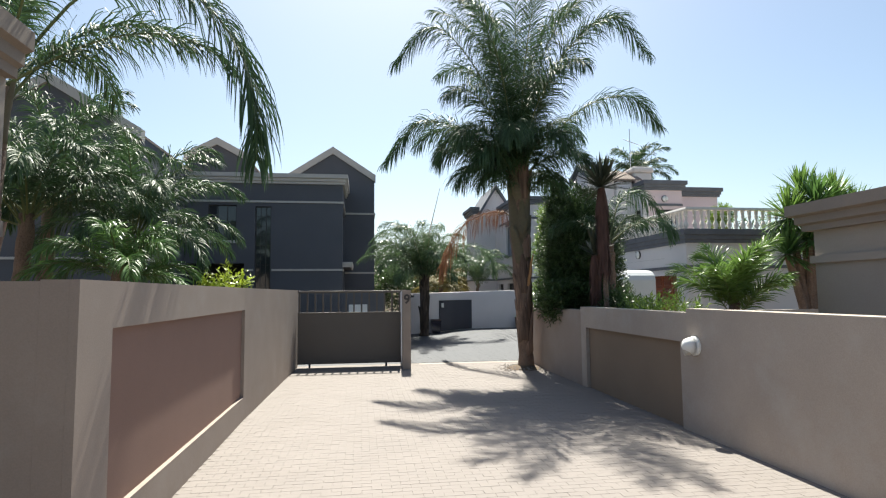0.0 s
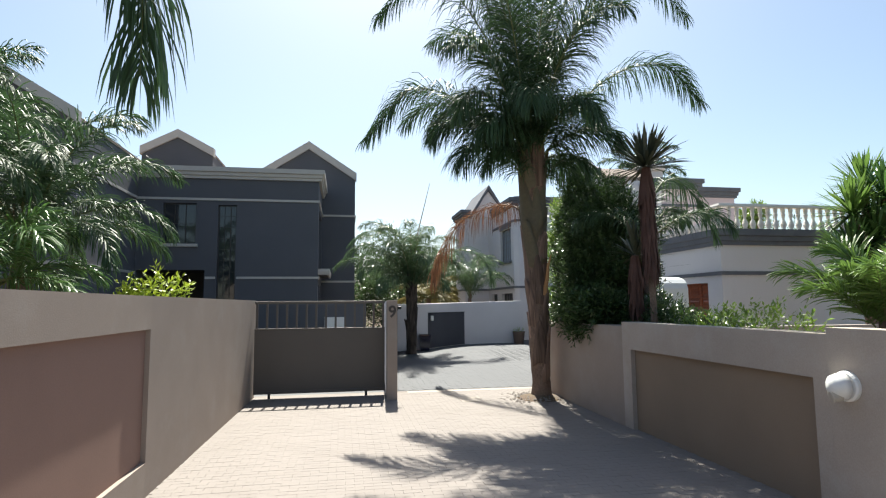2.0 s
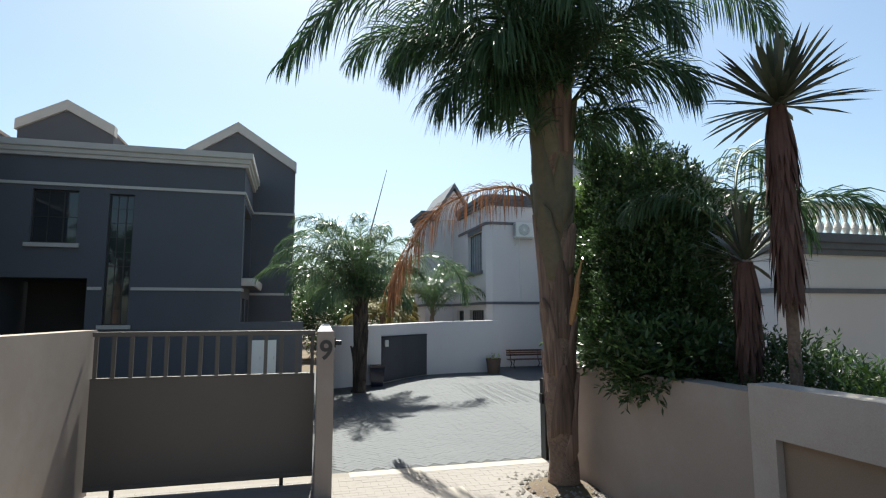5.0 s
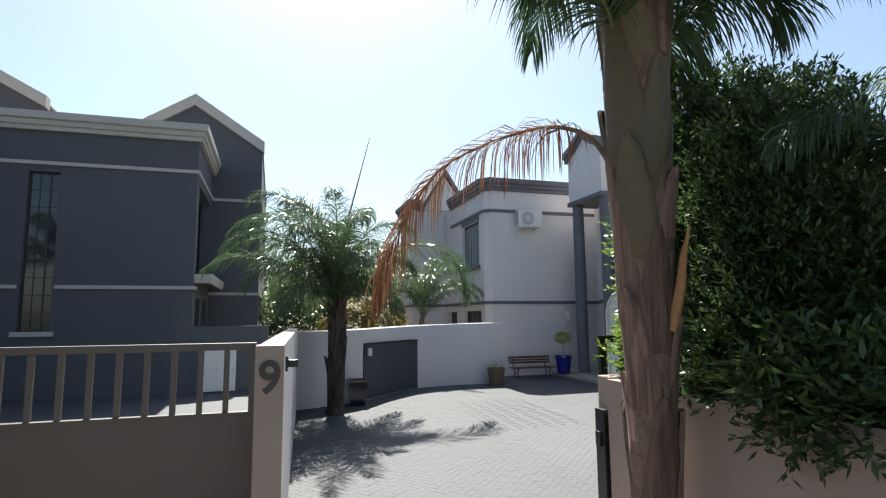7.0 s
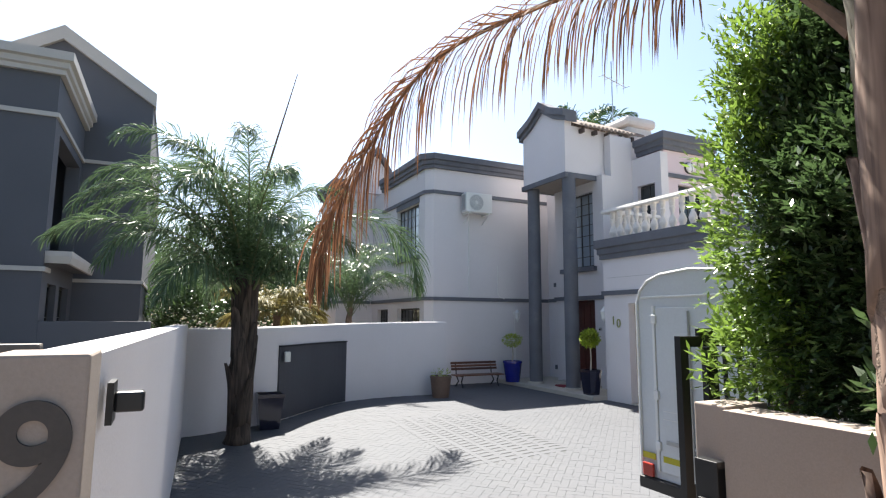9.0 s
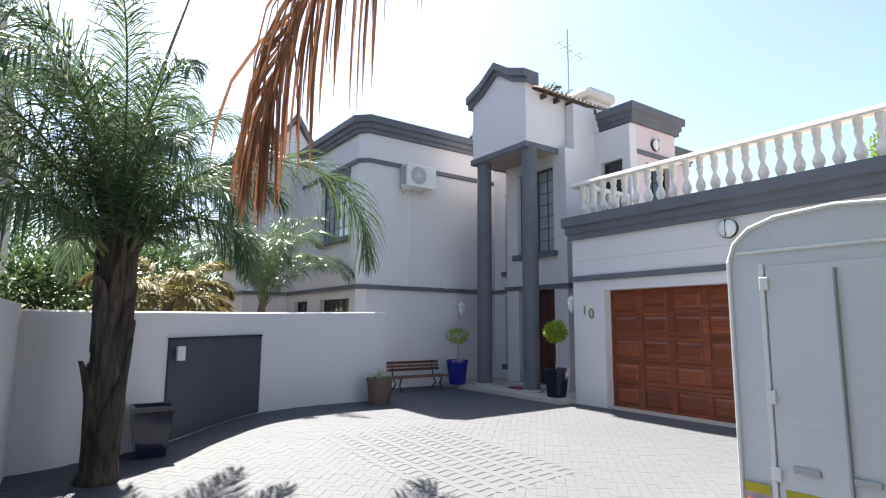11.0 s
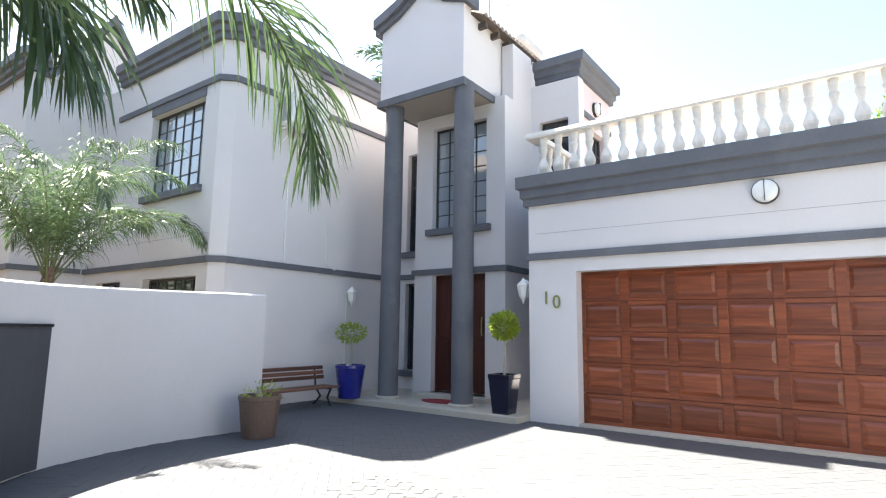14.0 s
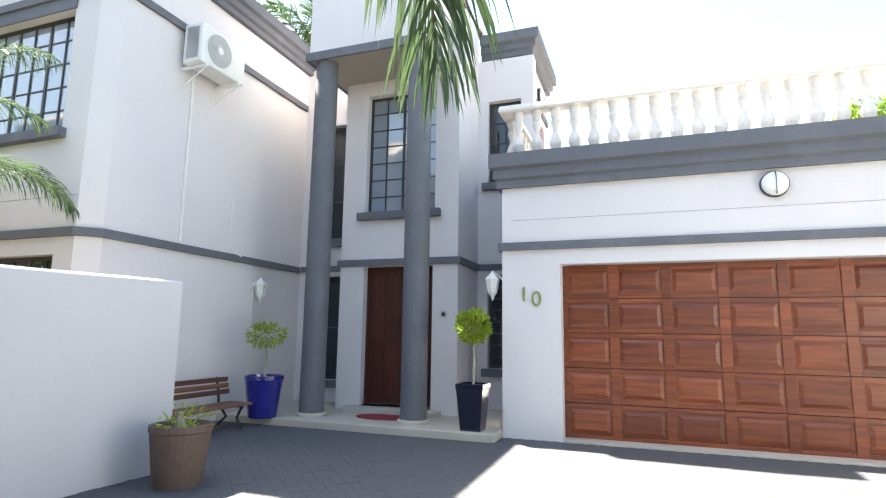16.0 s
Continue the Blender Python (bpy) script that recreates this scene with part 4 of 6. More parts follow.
def gabled(name, x0, x1, y0, y1, zb, ze, zr, label):
    """A gabled wing with its gable towards the drive, pale raking coping."""
    b = bmesh.new()
    xm = (x0 + x1) / 2
    pts = [(x0, zb), (x1, zb), (x1, ze), (xm, zr), (x0, ze)]
    a0 = [b.verts.new((x, y0, z)) for x, z in pts]
    a1 = [b.verts.new((x, y1, z)) for x, z in pts]
    b.faces.new(a0)
    b.faces.new(a1[::-1])
    for i in range(5):
        b.faces.new((a0[i], a0[(i + 1) % 5], a1[(i + 1) % 5], a1[i]))
    structure(name, b, M_DARK, label)
    b = bmesh.new()
    for s, xe in ((-1, x0), (1, x1)):
        sl = (zr - ze) / (xm - x0)
        q = [(xe + s * 0.06, ze - 0.06 * sl - 0.10), (xm, zr - 0.10), (xm, zr + 0.28), (xe + s * 0.06, ze - 0.06 * sl + 0.28)]
        c0 = [b.verts.new((x, y0 - 0.12, z)) for x, z in q]
        c1 = [b.verts.new((x, y0 + 0.25, z)) for x, z in q]
        b.faces.new(c0)
        b.faces.new(c1)
        for i in range(4):
            b.faces.new((c0[i], c0[(i + 1) % 4], c1[(i + 1) % 4], c1[i]))
    structure(name + "_coping", b, M_PALE, "pale raking coping on the gable", "coping")
    b = bmesh.new()
    for s, xe in ((-1, x0), (1, x1)):
        sl = (zr - ze) / (xm - x0)
        q = [(xe + s * 0.02, ze + 0.001), (xm, zr + 0.001), (xm, zr + 0.1), (xe + s * 0.02, ze + 0.1)]
        c0 = [b.verts.new((x, y0 + 0.26, z)) for x, z in q]
        c1 = [b.verts.new((x, y1, z)) for x, z in q]
        b.faces.new(c0)
        b.faces.new(c1)
        for i in range(4):
            b.faces.new((c0[i], c0[(i + 1) % 4], c1[(i + 1) % 4], c1[i]))
    structure(name + "_roof", b, M_ROOFT, "tiled roof of the dark house", "roof")


structure("yard_wall", box(HX1 + 0.001, HY, 0.2, 0.55, HY + 0.2, 2.13, 0.006), M_DARK, "dark grey plastered yard wall beside the house")
gabled("gable_wing", -4.25, 0.15, 29.6, 40, 0.3, 8.15, 9.6, "slate grey gabled wing")
structure("gable_wing_band", sweep(bmesh.new(), [(HX1 - 0.3, 29.6), (0.15, 29.6), (0.15, 40)], lift(PB, 6.25)), M_PALE, "pale plaster band on the dark house", "band")
structure("gable_wing_band_low", sweep(bmesh.new(), [(HX1 - 0.3, 29.6), (0.15, 29.6), (0.15, 40)], lift(PB, 3.10)), M_PALE, "pale plaster band on the dark house", "band")
gabled("rear_gable_wing", -9.5, -6.42, 29.6, 40, 6.9, 9.1, 9.93, "slate grey rear gable")
gabled("side_gable_wing", -14.5, -8.31, 20.5, 32, 0.3, 7.7, 9.6, "slate grey side wing with gable")
for z in (6.22, 3.3):
    structure("side_wing_band", sweep(bmesh.new(), [(-14.5, 20.5), (-8.31, 20.5), (-8.31, 25.79)], lift(PB, z)), M_PALE, "pale plaster band on the dark house", "band")

# ---- neighbours by the drive ----
bm = bmesh.new()
bx(bm, -9, 5.0, 0.0, -3.97, 5.5, 4.2)
structure("left_house", bm, M_BEIGE, "beige plastered neighbouring house", "house")
# unseen block, added to keep sky light off the left wall return
structure("left_house_wing", box(-9, -9, 0.0, -3.9, 3.1, 4.3, 0.02), M_BEIGE, "unseen beige block added to shade the wall return", "house")
structure("left_house_cornice", sweep(bmesh.new(), [(-9, 5.0), (-3.97, 5.0), (-3.97, 5.5)], lift(CORNICE, 4.15, 1.0)), M_CORN, "brown-grey cornice of the neighbouring house", "cornice")
structure("left_house_band", sweep(bmesh.new(), [(-9, 5.0), (-3.97, 5.0), (-3.97, 5.5)], lift(BAND, 2.6, 1.5)), M_CORN, "brown-grey plaster band", "band")
bm = bmesh.new()
bx(bm, 5.72, -4, 0.0, 12, 6.6, 2.95)
structure("right_house", bm, M_BEIGE, "taupe plastered neighbouring house", "house")
structure("right_house_cornice", sweep(bmesh.new(), [(5.72, -4), (5.72, 6.6), (12, 6.6)][::-1], lift(CORNICE, 2.85, 0.8)), M_CORN, "brown-grey cornice of the neighbouring house", "cornice")
structure("right_house_band", sweep(bmesh.new(), [(5.72, -4), (5.72, 6.6), (12, 6.6)][::-1], lift(BAND, 2.4, 1.0)), M_BEIGE, "taupe plaster band", "band")
structure("garden_cross_wall", box(6.5, 12.2, 0.0, 13, 12.4, 1.55), M_BEIGE, "low garden wall behind the planting")
structure("garden_bed", box(RW + 0.29, -8, 0.0, 5.5, 15.0, 0.9), M_SOIL, "raised soil bed behind the boundary wall", "soil")


# ---- plants ----
rng = random.Random(7)
DOWN = Vector((0, 0, -1))


def strip(V, F, p, d, side, length, width, segs, sag, rnd):
    """One narrow leaf from p along d that sags as it goes."""
    base = len(V)
    d = d.normalized()
    q = p.copy()
    for k in range(segs + 1):
        w = width * (0.6 if k == 0 else 1.0 if k < segs else 0.0)
        if k < segs:
            V.append(q - side * w * 0.5)
            V.append(q + side * w * 0.5)
        else:
            V.append(q.copy())
        d = (d + DOWN * sag * (k + 0.5) / segs).normalized()
        q = q + d * (length / segs)
    for k in range(segs - 1):
        a = base + 2 * k
        F.append((a, a + 1, a + 3, a + 2))
    a = base + 2 * (segs - 1)
    F.append((a, a + 1, a + 2))


def frond_line(c, az, e0, length, bend, power=2.0, n=16):
    """The rib of a frond: rises at e0 degrees and bends over by bend degrees."""
    p = Vector(c)
    out = [p.copy()]
    ca, sa = math.cos(radians(az)), math.sin(radians(az))
    for i in range(n):
        s = (i + 0.5) / n
        e = radians(e0 - bend * s ** power)
        p = p + Vector((math.cos(e) * ca, math.cos(e) * sa, math.sin(e))) * (length / n)
        out.append(p.copy())
    return out


def frond(parent, line, leaf_len, pairs, material, rib_material, sag=0.55, width=0.03, start=0.14, rib=0.022, flat=0.5, forward=0.7, seed=0, spread=1.0):
    r = random.Random(seed)
    V, F = [], []
    n = len(line) - 1
    for i in range(pairs):
        s = start + (1 - start) * (i + r.random() * 0.6) / pairs
        f = s * n
        k = min(int(f), n - 1)
        p = line[k].lerp(line[k + 1], f - k)
        t = (line[k + 1] - line[k]).normalized()
        sd = t.cross(Vector((0, 0, 1)))
        if sd.length < 0.05:
            sd = Vector((1, 0, 0))
        sd.normalize()
        up = sd.cross(t).normalized()
        x = (s - start) / (1 - start)
        L = leaf_len * (0.35 + 0.65 * math.sin(math.pi * min(1, 0.18 + x * 0.74))) * r.uniform(0.8, 1.12)
        if x > 0.85:
            L *= 1.0 - 1.6 * (x - 0.85)
        for sg in (-1, 1):
            if r.random() < 0.04:
                continue
            tilt = r.uniform(-flat, flat + 0.35)
            d = sd * sg * spread * (1.0 - 0.45 * x) + t * (forward + 0.6 * x) + up * tilt + Vector((r.uniform(-.12, .12), r.uniform(-.12, .12), r.uniform(-.1, .1)))
            d.normalize()
            wd = t.cross(d)
            wd = (d.cross(wd) * 0.55 + wd * r.uniform(-0.6, 0.6)).normalized() if wd.length > 0.01 else t
            strip(V, F, p, d, wd, L, width * r.uniform(0.8, 1.15), 4, sag * r.uniform(0.7, 1.3), r)
    fr = part("frond", ([tuple(v) for v in V], F), material, parent)
    rb = tube(bmesh.new(), line, [rib * (1.3 if i == 0 else 1.0 - 0.85 * i / n) for i in range(n + 1)], 6)
    part("rib", rb, rib_material, fr)
    return fr


def trunk_mesh(base, top, r0, r1, bulge, n=14, rings=26, seed=1):
    r = random.Random(seed)
    b = bmesh.new()
    base, top = Vector(base), Vector(top)
    pts, rad = [], []
    for i in range(rings + 1):
        f = i / rings
        p = base.lerp(top, f) + Vector((r.uniform(-.008, .008), r.uniform(-.008, .008), 0))
        flare = 0.35 * max(0, 1 - f * rings / 3) ** 2
        pts.append(p)
        rad.append((r0 + (r1 - r0) * f) * (1 + flare + 0.05 * r.uniform(-1, 1)) + bulge * max(0, math.sin(math.pi * (f - 0.35) / 0.9)) * (1 if f > 0.35 else 0))
    tube(b, pts, rad, n)
    for v in b.verts:
        v.co += Vector((noise.noise(v.co * 6), noise.noise(v.co * 6 + Vector((9, 0, 0))), 0)) * 0.03
    return b, pts, rad


def boot_mesh(r, shape):
    """A dry leaf base that hugs the trunk: broad below, narrowing to a tip that lifts off a little."""
    bm = bmesh.new()
    lift = (0.05, 0.08, 0.06, 0.11)[shape]
    rows = []
    for h, w in ((0.0, 1.5), (0.18, 1.42), (0.38, 1.15), (0.58, 0.8), (0.78, 0.46), (0.93, 0.25), (1.0, 0.08)):
        row = []
        for q in range(9):
            u = q / 4 - 1
            th = u * w + r.uniform(-.04, .04)
            R = 0.172 + lift * h * h + 0.010 * (1 - u * u) + 0.006 * noise.noise(Vector((u * 3, h * 7, shape * 5.0)))
            if q in (0, 8):
                R -= 0.03
            row.append(bm.verts.new((R * math.cos(th), R * math.sin(th), 0.85 * h - 0.16 * abs(u) ** 1.5 * (1 - h) + r.uniform(-.012, .012))))
        rows.append(row)
    low = [bm.verts.new((v.co.x * 0.8, v.co.y * 0.8, v.co.z)) for v in rows[0]]
    for x, y in zip([low] + rows, rows):
        for q in range(8):
            bm.faces.new((x[q], x[q + 1], y[q + 1], y[q]))
    bmesh.ops.recalc_face_normals(bm, faces=bm.faces)
    return bm


def palm(name, label, base, crown, r0, r1, fronds, leaf_len, pairs, material=None, seed=3, boots=0, sag=0.55, width=0.032, bulge=0.0, rib=0.022, flat=0.5, group="", boot_material=None):
    ob = tagged(empty(name, base), label, "palm tree", group)
    b, pts, rad = trunk_mesh(base, crown, r0, r1, bulge, seed=seed)
    part("trunk", b, boot_material or M_BARK, ob, smooth=True)
    r = random.Random(seed)
    lean = (Vector(crown) - Vector(base)).to_track_quat("Z", "Y").to_matrix().to_4x4()
    if boots:
        shapes = []
        for i in range(boots):
            f = 0.10 + 0.90 * i / boots
            k = f * (len(pts) - 1)
            j = min(int(k), len(pts) - 2)
            p = pts[j].lerp(pts[j + 1], k - j)
            a = i * 2.399 + r.uniform(-.35, .35)
            green = f > 0.52 and r.random() < 0.85
            if i < 4:
                o = part("leaf_base", boot_mesh(r, i), boot_material or M_BOOT, ob, smooth=True)
                shapes.append(o.data)
                me_green = o.data.copy()
                me_green.materials[0] = boot_material or M_SHEATH
                shapes.append(me_green)
            else:
                o = new("leaf_base", shapes[2 * (i % 4) + (1 if green else 0)])
                o.parent = ob
                o.matrix_parent_inverse = ob.matrix_basis.inverted()
            sc = rad[j] / 0.17 * r.uniform(0.97, 1.05)
            o.matrix_basis = Matrix.Translation(p) @ lean @ Matrix.Rotation(a, 4, "Z") @ Matrix.Diagonal((sc, sc, sc * r.uniform(0.8, 1.35), 1))
    for i, (az, e0, ln, bend, *power) in enumerate(fronds):
        c = Vector(crown) + Vector((math.cos(radians(az)), math.sin(radians(az)), 0)) * r1 * 0.7 + Vector((0, 0, r.uniform(-0.25, 0.1)))
        frond(ob, frond_line(c, az, e0, ln, bend, *power), leaf_len, pairs, material or M_LEAF, M_RIB, sag=sag, width=width, seed=seed * 100 + i, rib=rib, flat=flat)
    return ob


def ring(n, e0, e1, l0, l1, b0, b1, seed, a0=0):
    r = random.Random(seed)
    return [((a0 + 360 * i * 0.382) % 360 + r.uniform(-8, 8), e0 + (e1 - e0) * i / max(1, n - 1) + r.uniform(-4, 4), r.uniform(l0, l1), r.uniform(b0, b1)) for i in range(n)]


# Queen palm beside the gateway
f1 = [(90, 82, 5.6, 80, 2.6), (270, 80, 5.2, 84, 2.6), (235, 74, 5.0, 95, 2.4), (305, 76, 5.0, 95, 2.4), (60, 76, 5.2, 92, 2.4), (122, 76, 5.2, 92, 2.4),
      (150, 84, 5.8, 70, 2.8), (335, 84, 5.8, 74, 2.8), (205, 85, 5.7, 76, 2.8), (25, 85, 5.9, 72, 2.8), (255, 88, 5.8, 55, 3.0), (100, 88, 5.6, 60, 3.0), (10, 87, 5.4, 66, 3.0), (185, 87, 5.4, 70, 3.0),
      (80, 58, 3.6, 112), (285, 70, 3.9, 112), (220, 66, 3.6, 112), (150, 62, 3.6, 112), (35, 62, 3.7, 110),
      (205, 30, 1.9, 100), (215, 58, 2.7, 138), (252, 60, 2.5, 138), (172, 56, 2.5, 132), (290, 58, 2.3, 135), (190, 48, 2.4, 112), (225, 46, 2.0, 112), (40, 34, 2.0, 105), (330, 42, 1.9, 108)]
palm_gate = palm("queen_palm", "tall queen palm with ragged brown trunk beside the gateway", (3.68, 13.82, 0.04), (3.47, 13.52, 5.05), 0.17, 0.235, f1, 0.98, 190, seed=5, boots=30, sag=1.15, width=0.018, bulge=0.02)
for i, line in enumerate((((3.3, 13.5, 4.9), (2.2, 13.5, 6.05), (0.95, 13.4, 6.35), (0.05, 13.4, 5.3)), ((3.35, 13.5, 5.3), (2.65, 13.5, 7.4), (1.35, 13.4, 8.85), (0.25, 13.4, 7.8)),
                          ((3.6, 13.5, 5.3), (4.5, 13.5, 7.9), (6.1, 13.6, 9.55), (7.3, 13.6, 8.5)), ((3.65, 13.5, 5.0), (5.0, 13.5, 6.7), (6.5, 13.5, 7.3), (7.45, 13.5, 6.5)))):
    frond(palm_gate, spline(line, 6), 0.95, 200, M_LEAF, M_RIB, sag=1.25, width=0.018, seed=620 + i)
for i, (az, ln) in enumerate(((205, 1.4), (330, 1.3))):
    frond(palm_gate, frond_line((3.49 + 0.2 * math.cos(radians(az)), 13.55 + 0.2 * math.sin(radians(az)), 4.45), az, 62, ln, 150), 0.8, 120, M_LEAF, M_RIB, sag=1.15, width=0.017, seed=600 + i)
part("petiole_stub", tube(bmesh.new(), [(3.68, 13.52, 2.2), (3.73, 13.44, 2.55), (3.74, 13.40, 2.8), (3.80, 13.38, 3.02)], [0.05, 0.042, 0.028, 0.008], 8), M_STUB, palm_gate, "dry orange stub of a broken frond")
dead_line = spline([(3.50, 13.85, 3.45), (3.52, 14.2, 3.92), (3.46, 14.6, 4.2), (3.3, 15.05, 4.33), (2.96, 15.65, 4.31), (2.52, 16.15, 4.08), (2.2, 16.55, 3.52), (2.0, 16.85, 3.0), (1.95, 17.05, 2.6)], 3)
frond(palm_gate, dead_line, 0.85, 230, M_DEAD, M_DRIB, sag=2.4, width=0.012, start=0.25, rib=0.03, flat=0.3, forward=0.4, seed=77, spread=0.5)
mound = tagged(part("soil_mound", lathe(bmesh.new(), (3.64, 13.8, 0.02), [(0.62, 0.0), (0.52, 0.06), (0.36, 0.12), (0.2, 0.15)], 20), M_SOIL, smooth=True), "sandy soil and litter round the palm foot", "soil", kind="structure")

# litter and broken stone round the palm foot
V, F = [], []
lr = random.Random(8)
for i in range(260):
    a, d = lr.uniform(0, 6.283), lr.uniform(0.2, 0.95) * lr.uniform(0.7, 1.0)
    c = Vector((3.66 + d * math.cos(a), 13.8 + d * math.sin(a), gz(13.8) + 0.004 + max(0, 0.11 * (0.65 - d))))
    if c.x > 4.0 or c.y > 14.8:
        continue
    sz = lr.uniform(0.012, 0.045)
    k = len(V)
    for q in range(5):
        t = q * 1.2566 + lr.uniform(-.3, .3)
        V.append((c.x + sz * math.cos(t), c.y + sz * math.sin(t), c.z))
    V.append((c.x, c.y, c.z + sz * 0.7))
    F += [(k + q, k + (q + 1) % 5, k + 5) for q in range(5)]
tagged(part("stone_litter", (V, F), M_SAND), "pale broken stones and litter round the palm foot", "gravel", kind="stuff")

# Palm in the forecourt
f2 = [(183, 50, 3.0, 95), (200, 62, 3.0, 120), (170, 68, 3.1, 125), (30, 70, 2.6, 120), (80, 76, 3.2, 120), (110, 66, 3.0, 120),
      (140, 60, 2.9, 120), (240, 68, 2.8, 125), (280, 74, 2.1, 125), (300, 56, 1.9, 125), (260, 84, 3.3, 110), (60, 84, 3.4, 110), (210, 80, 3.2, 115), (310, 30, 1.7, 110), (230, 32, 2.0, 110), (100, 34, 2.5, 105),
      (150, 82, 3.3, 115), (54, 62, 3.0, 105), (215, 48, 2.6, 115), (125, 48, 2.7, 115), (190, 74, 3.1, 125), (10, 86, 2.9, 115), (130, 87, 3.0, 110), (225, 86, 2.9, 115), (280, 85, 2.8, 120), (350, 72, 2.2, 125)]
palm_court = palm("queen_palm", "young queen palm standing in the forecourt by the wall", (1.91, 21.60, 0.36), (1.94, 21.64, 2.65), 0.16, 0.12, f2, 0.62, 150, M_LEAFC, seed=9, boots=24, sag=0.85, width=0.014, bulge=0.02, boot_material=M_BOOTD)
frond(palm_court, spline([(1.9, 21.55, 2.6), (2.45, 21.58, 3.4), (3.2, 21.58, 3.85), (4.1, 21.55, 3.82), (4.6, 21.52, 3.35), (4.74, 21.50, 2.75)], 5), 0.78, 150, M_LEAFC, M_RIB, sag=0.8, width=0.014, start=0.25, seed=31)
part("spear", tube(bmesh.new(), [(1.85, 21.6, 2.7), (2.15, 21.65, 4.5), (2.58, 21.65, 6.25)], [0.03, 0.02, 0.006], 6), M_DRIB, palm_court, "unopened spear leaf")

# Palms by the dark house
palm("queen_palm", "palm leaning over the boundary wall", (-5.4, 7.5, 0.0), (-5.1, 7.3, 4.7), 0.16, 0.13, ring(10, 75, 30, 2.8, 3.4, 90, 115, 4, 120)[:8], 0.7, 150, seed=12, boots=12, sag=1.0, width=0.018)
frond(bpy.data.objects["queen_palm.002"], spline([(-5.0, 7.25, 4.8), (-4.0, 7.1, 5.95), (-3.0, 6.95, 6.1), (-2.2, 6.85, 5.35), (-1.88, 6.82, 4.5), (-1.84, 6.8, 3.7)], 4), 1.05, 230, M_LEAF, M_RIB, sag=1.2, width=0.018, start=0.2, seed=41)
palm("queen_palm", "bushy queen palm behind the boundary wall", (-5.6, 12.6, 0.0), (-5.4, 12.5, 3.3), 0.15, 0.13, ring(20, 82, 12, 2.3, 3.0, 85, 110, 5), 0.6, 130, seed=14, boots=10, sag=0.8, width=0.017)
palm("queen_palm", "tall queen palm behind the boundary wall", (-8.2, 14.5, 0.0), (-8.0, 14.3, 4.9), 0.17, 0.14, ring(18, 82, 15, 2.6, 3.4, 85, 110, 6), 0.65, 130, seed=15, boots=10, sag=0.8, width=0.02)
palm("queen_palm", "yellowing palm behind the boundary wall", (-5.0, 10.6, 0.0), (-4.9, 10.6, 2.5), 0.13, 0.11, ring(14, 75, 10, 1.3, 1.9, 85, 110, 8), 0.5, 100, M_LEAFS, seed=16, sag=0.6, width=0.016)
palm("queen_palm", "bushy palm filling the yard behind the wall", (-7.0, 11.2, 0.0), (-6.8, 11.2, 3.6), 0.15, 0.13, ring(18, 84, 20, 2.4, 3.0, 100, 130, 25), 0.6, 130, seed=26, sag=0.9, width=0.017)
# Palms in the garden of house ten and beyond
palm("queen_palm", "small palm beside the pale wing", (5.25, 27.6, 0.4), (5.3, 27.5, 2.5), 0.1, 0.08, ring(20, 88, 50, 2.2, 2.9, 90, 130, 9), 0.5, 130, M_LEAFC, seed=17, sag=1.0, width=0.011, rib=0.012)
palm("queen_palm", "golden-brown palm behind the garden wall", (3.6, 29.5, 0.4), (3.7, 29.4, 2.4), 0.12, 0.1, ring(14, 70, 0, 1.5, 2.2, 85, 110, 10), 0.5, 100, M_GOLD, seed=18, sag=0.7)
palm("queen_palm", "palm rising behind the house roof", (14.6, 28.6, 0.4), (14.6, 28.6, 8.5), 0.16, 0.13, ring(20, 85, 15, 2.0, 2.6, 85, 110, 11), 0.55, 70, seed=19, sag=0.6)
palm("queen_palm", "palm arching out of the hedge", (5.5, 12.6, 0.9), (5.45, 12.5, 3.2), 0.12, 0.1, [(325, 40, 1.7, 115), (170, 50, 1.6, 110), (30, 55, 1.8, 110), (120, 60, 1.6, 100)], 0.6, 110, seed=20, sag=1.1, width=0.016)
frond(bpy.data.objects["queen_palm.010"], spline([(5.45, 12.55, 3.2), (5.9, 12.95, 4.2), (6.5, 13.3, 4.65), (7.15, 13.4, 4.3), (7.6, 13.4, 3.4)], 5), 0.75, 130, M_LEAF, M_RIB, sag=1.2, width=0.018, start=0.15, seed=52)
palm("dwarf_palm", "small bright green palm behind the boundary wall", (4.95, 7.3, 0.9), (4.95, 7.3, 1.85), 0.1, 0.08, ring(15, 88, 48, 0.85, 1.1, 40, 85, 12), 0.36, 95, M_LEAF2, seed=21, sag=0.3, width=0.014, rib=0.010)


def blades(parent, name, c, n, length, width, e0, e1, sag, material, seed):
    r = random.Random(seed)
    V, F = [], []
    for i in range(n):
        az, e = r.uniform(0, 2 * math.pi), radians(e0 + (e1 - e0) * (i + r.random()) / n)
        d = Vector((math.cos(az) * math.cos(e), math.sin(az) * math.cos(e), math.sin(e)))
        sd = Vector((-math.sin(az), math.cos(az), 0))
        strip(V, F, Vector(c) + d * 0.04, d, sd, length * r.uniform(0.75, 1.1), width, 4, sag * r.uniform(0.4, 1.4), r)
    return part(name, ([tuple(v) for v in V], F), material, parent)


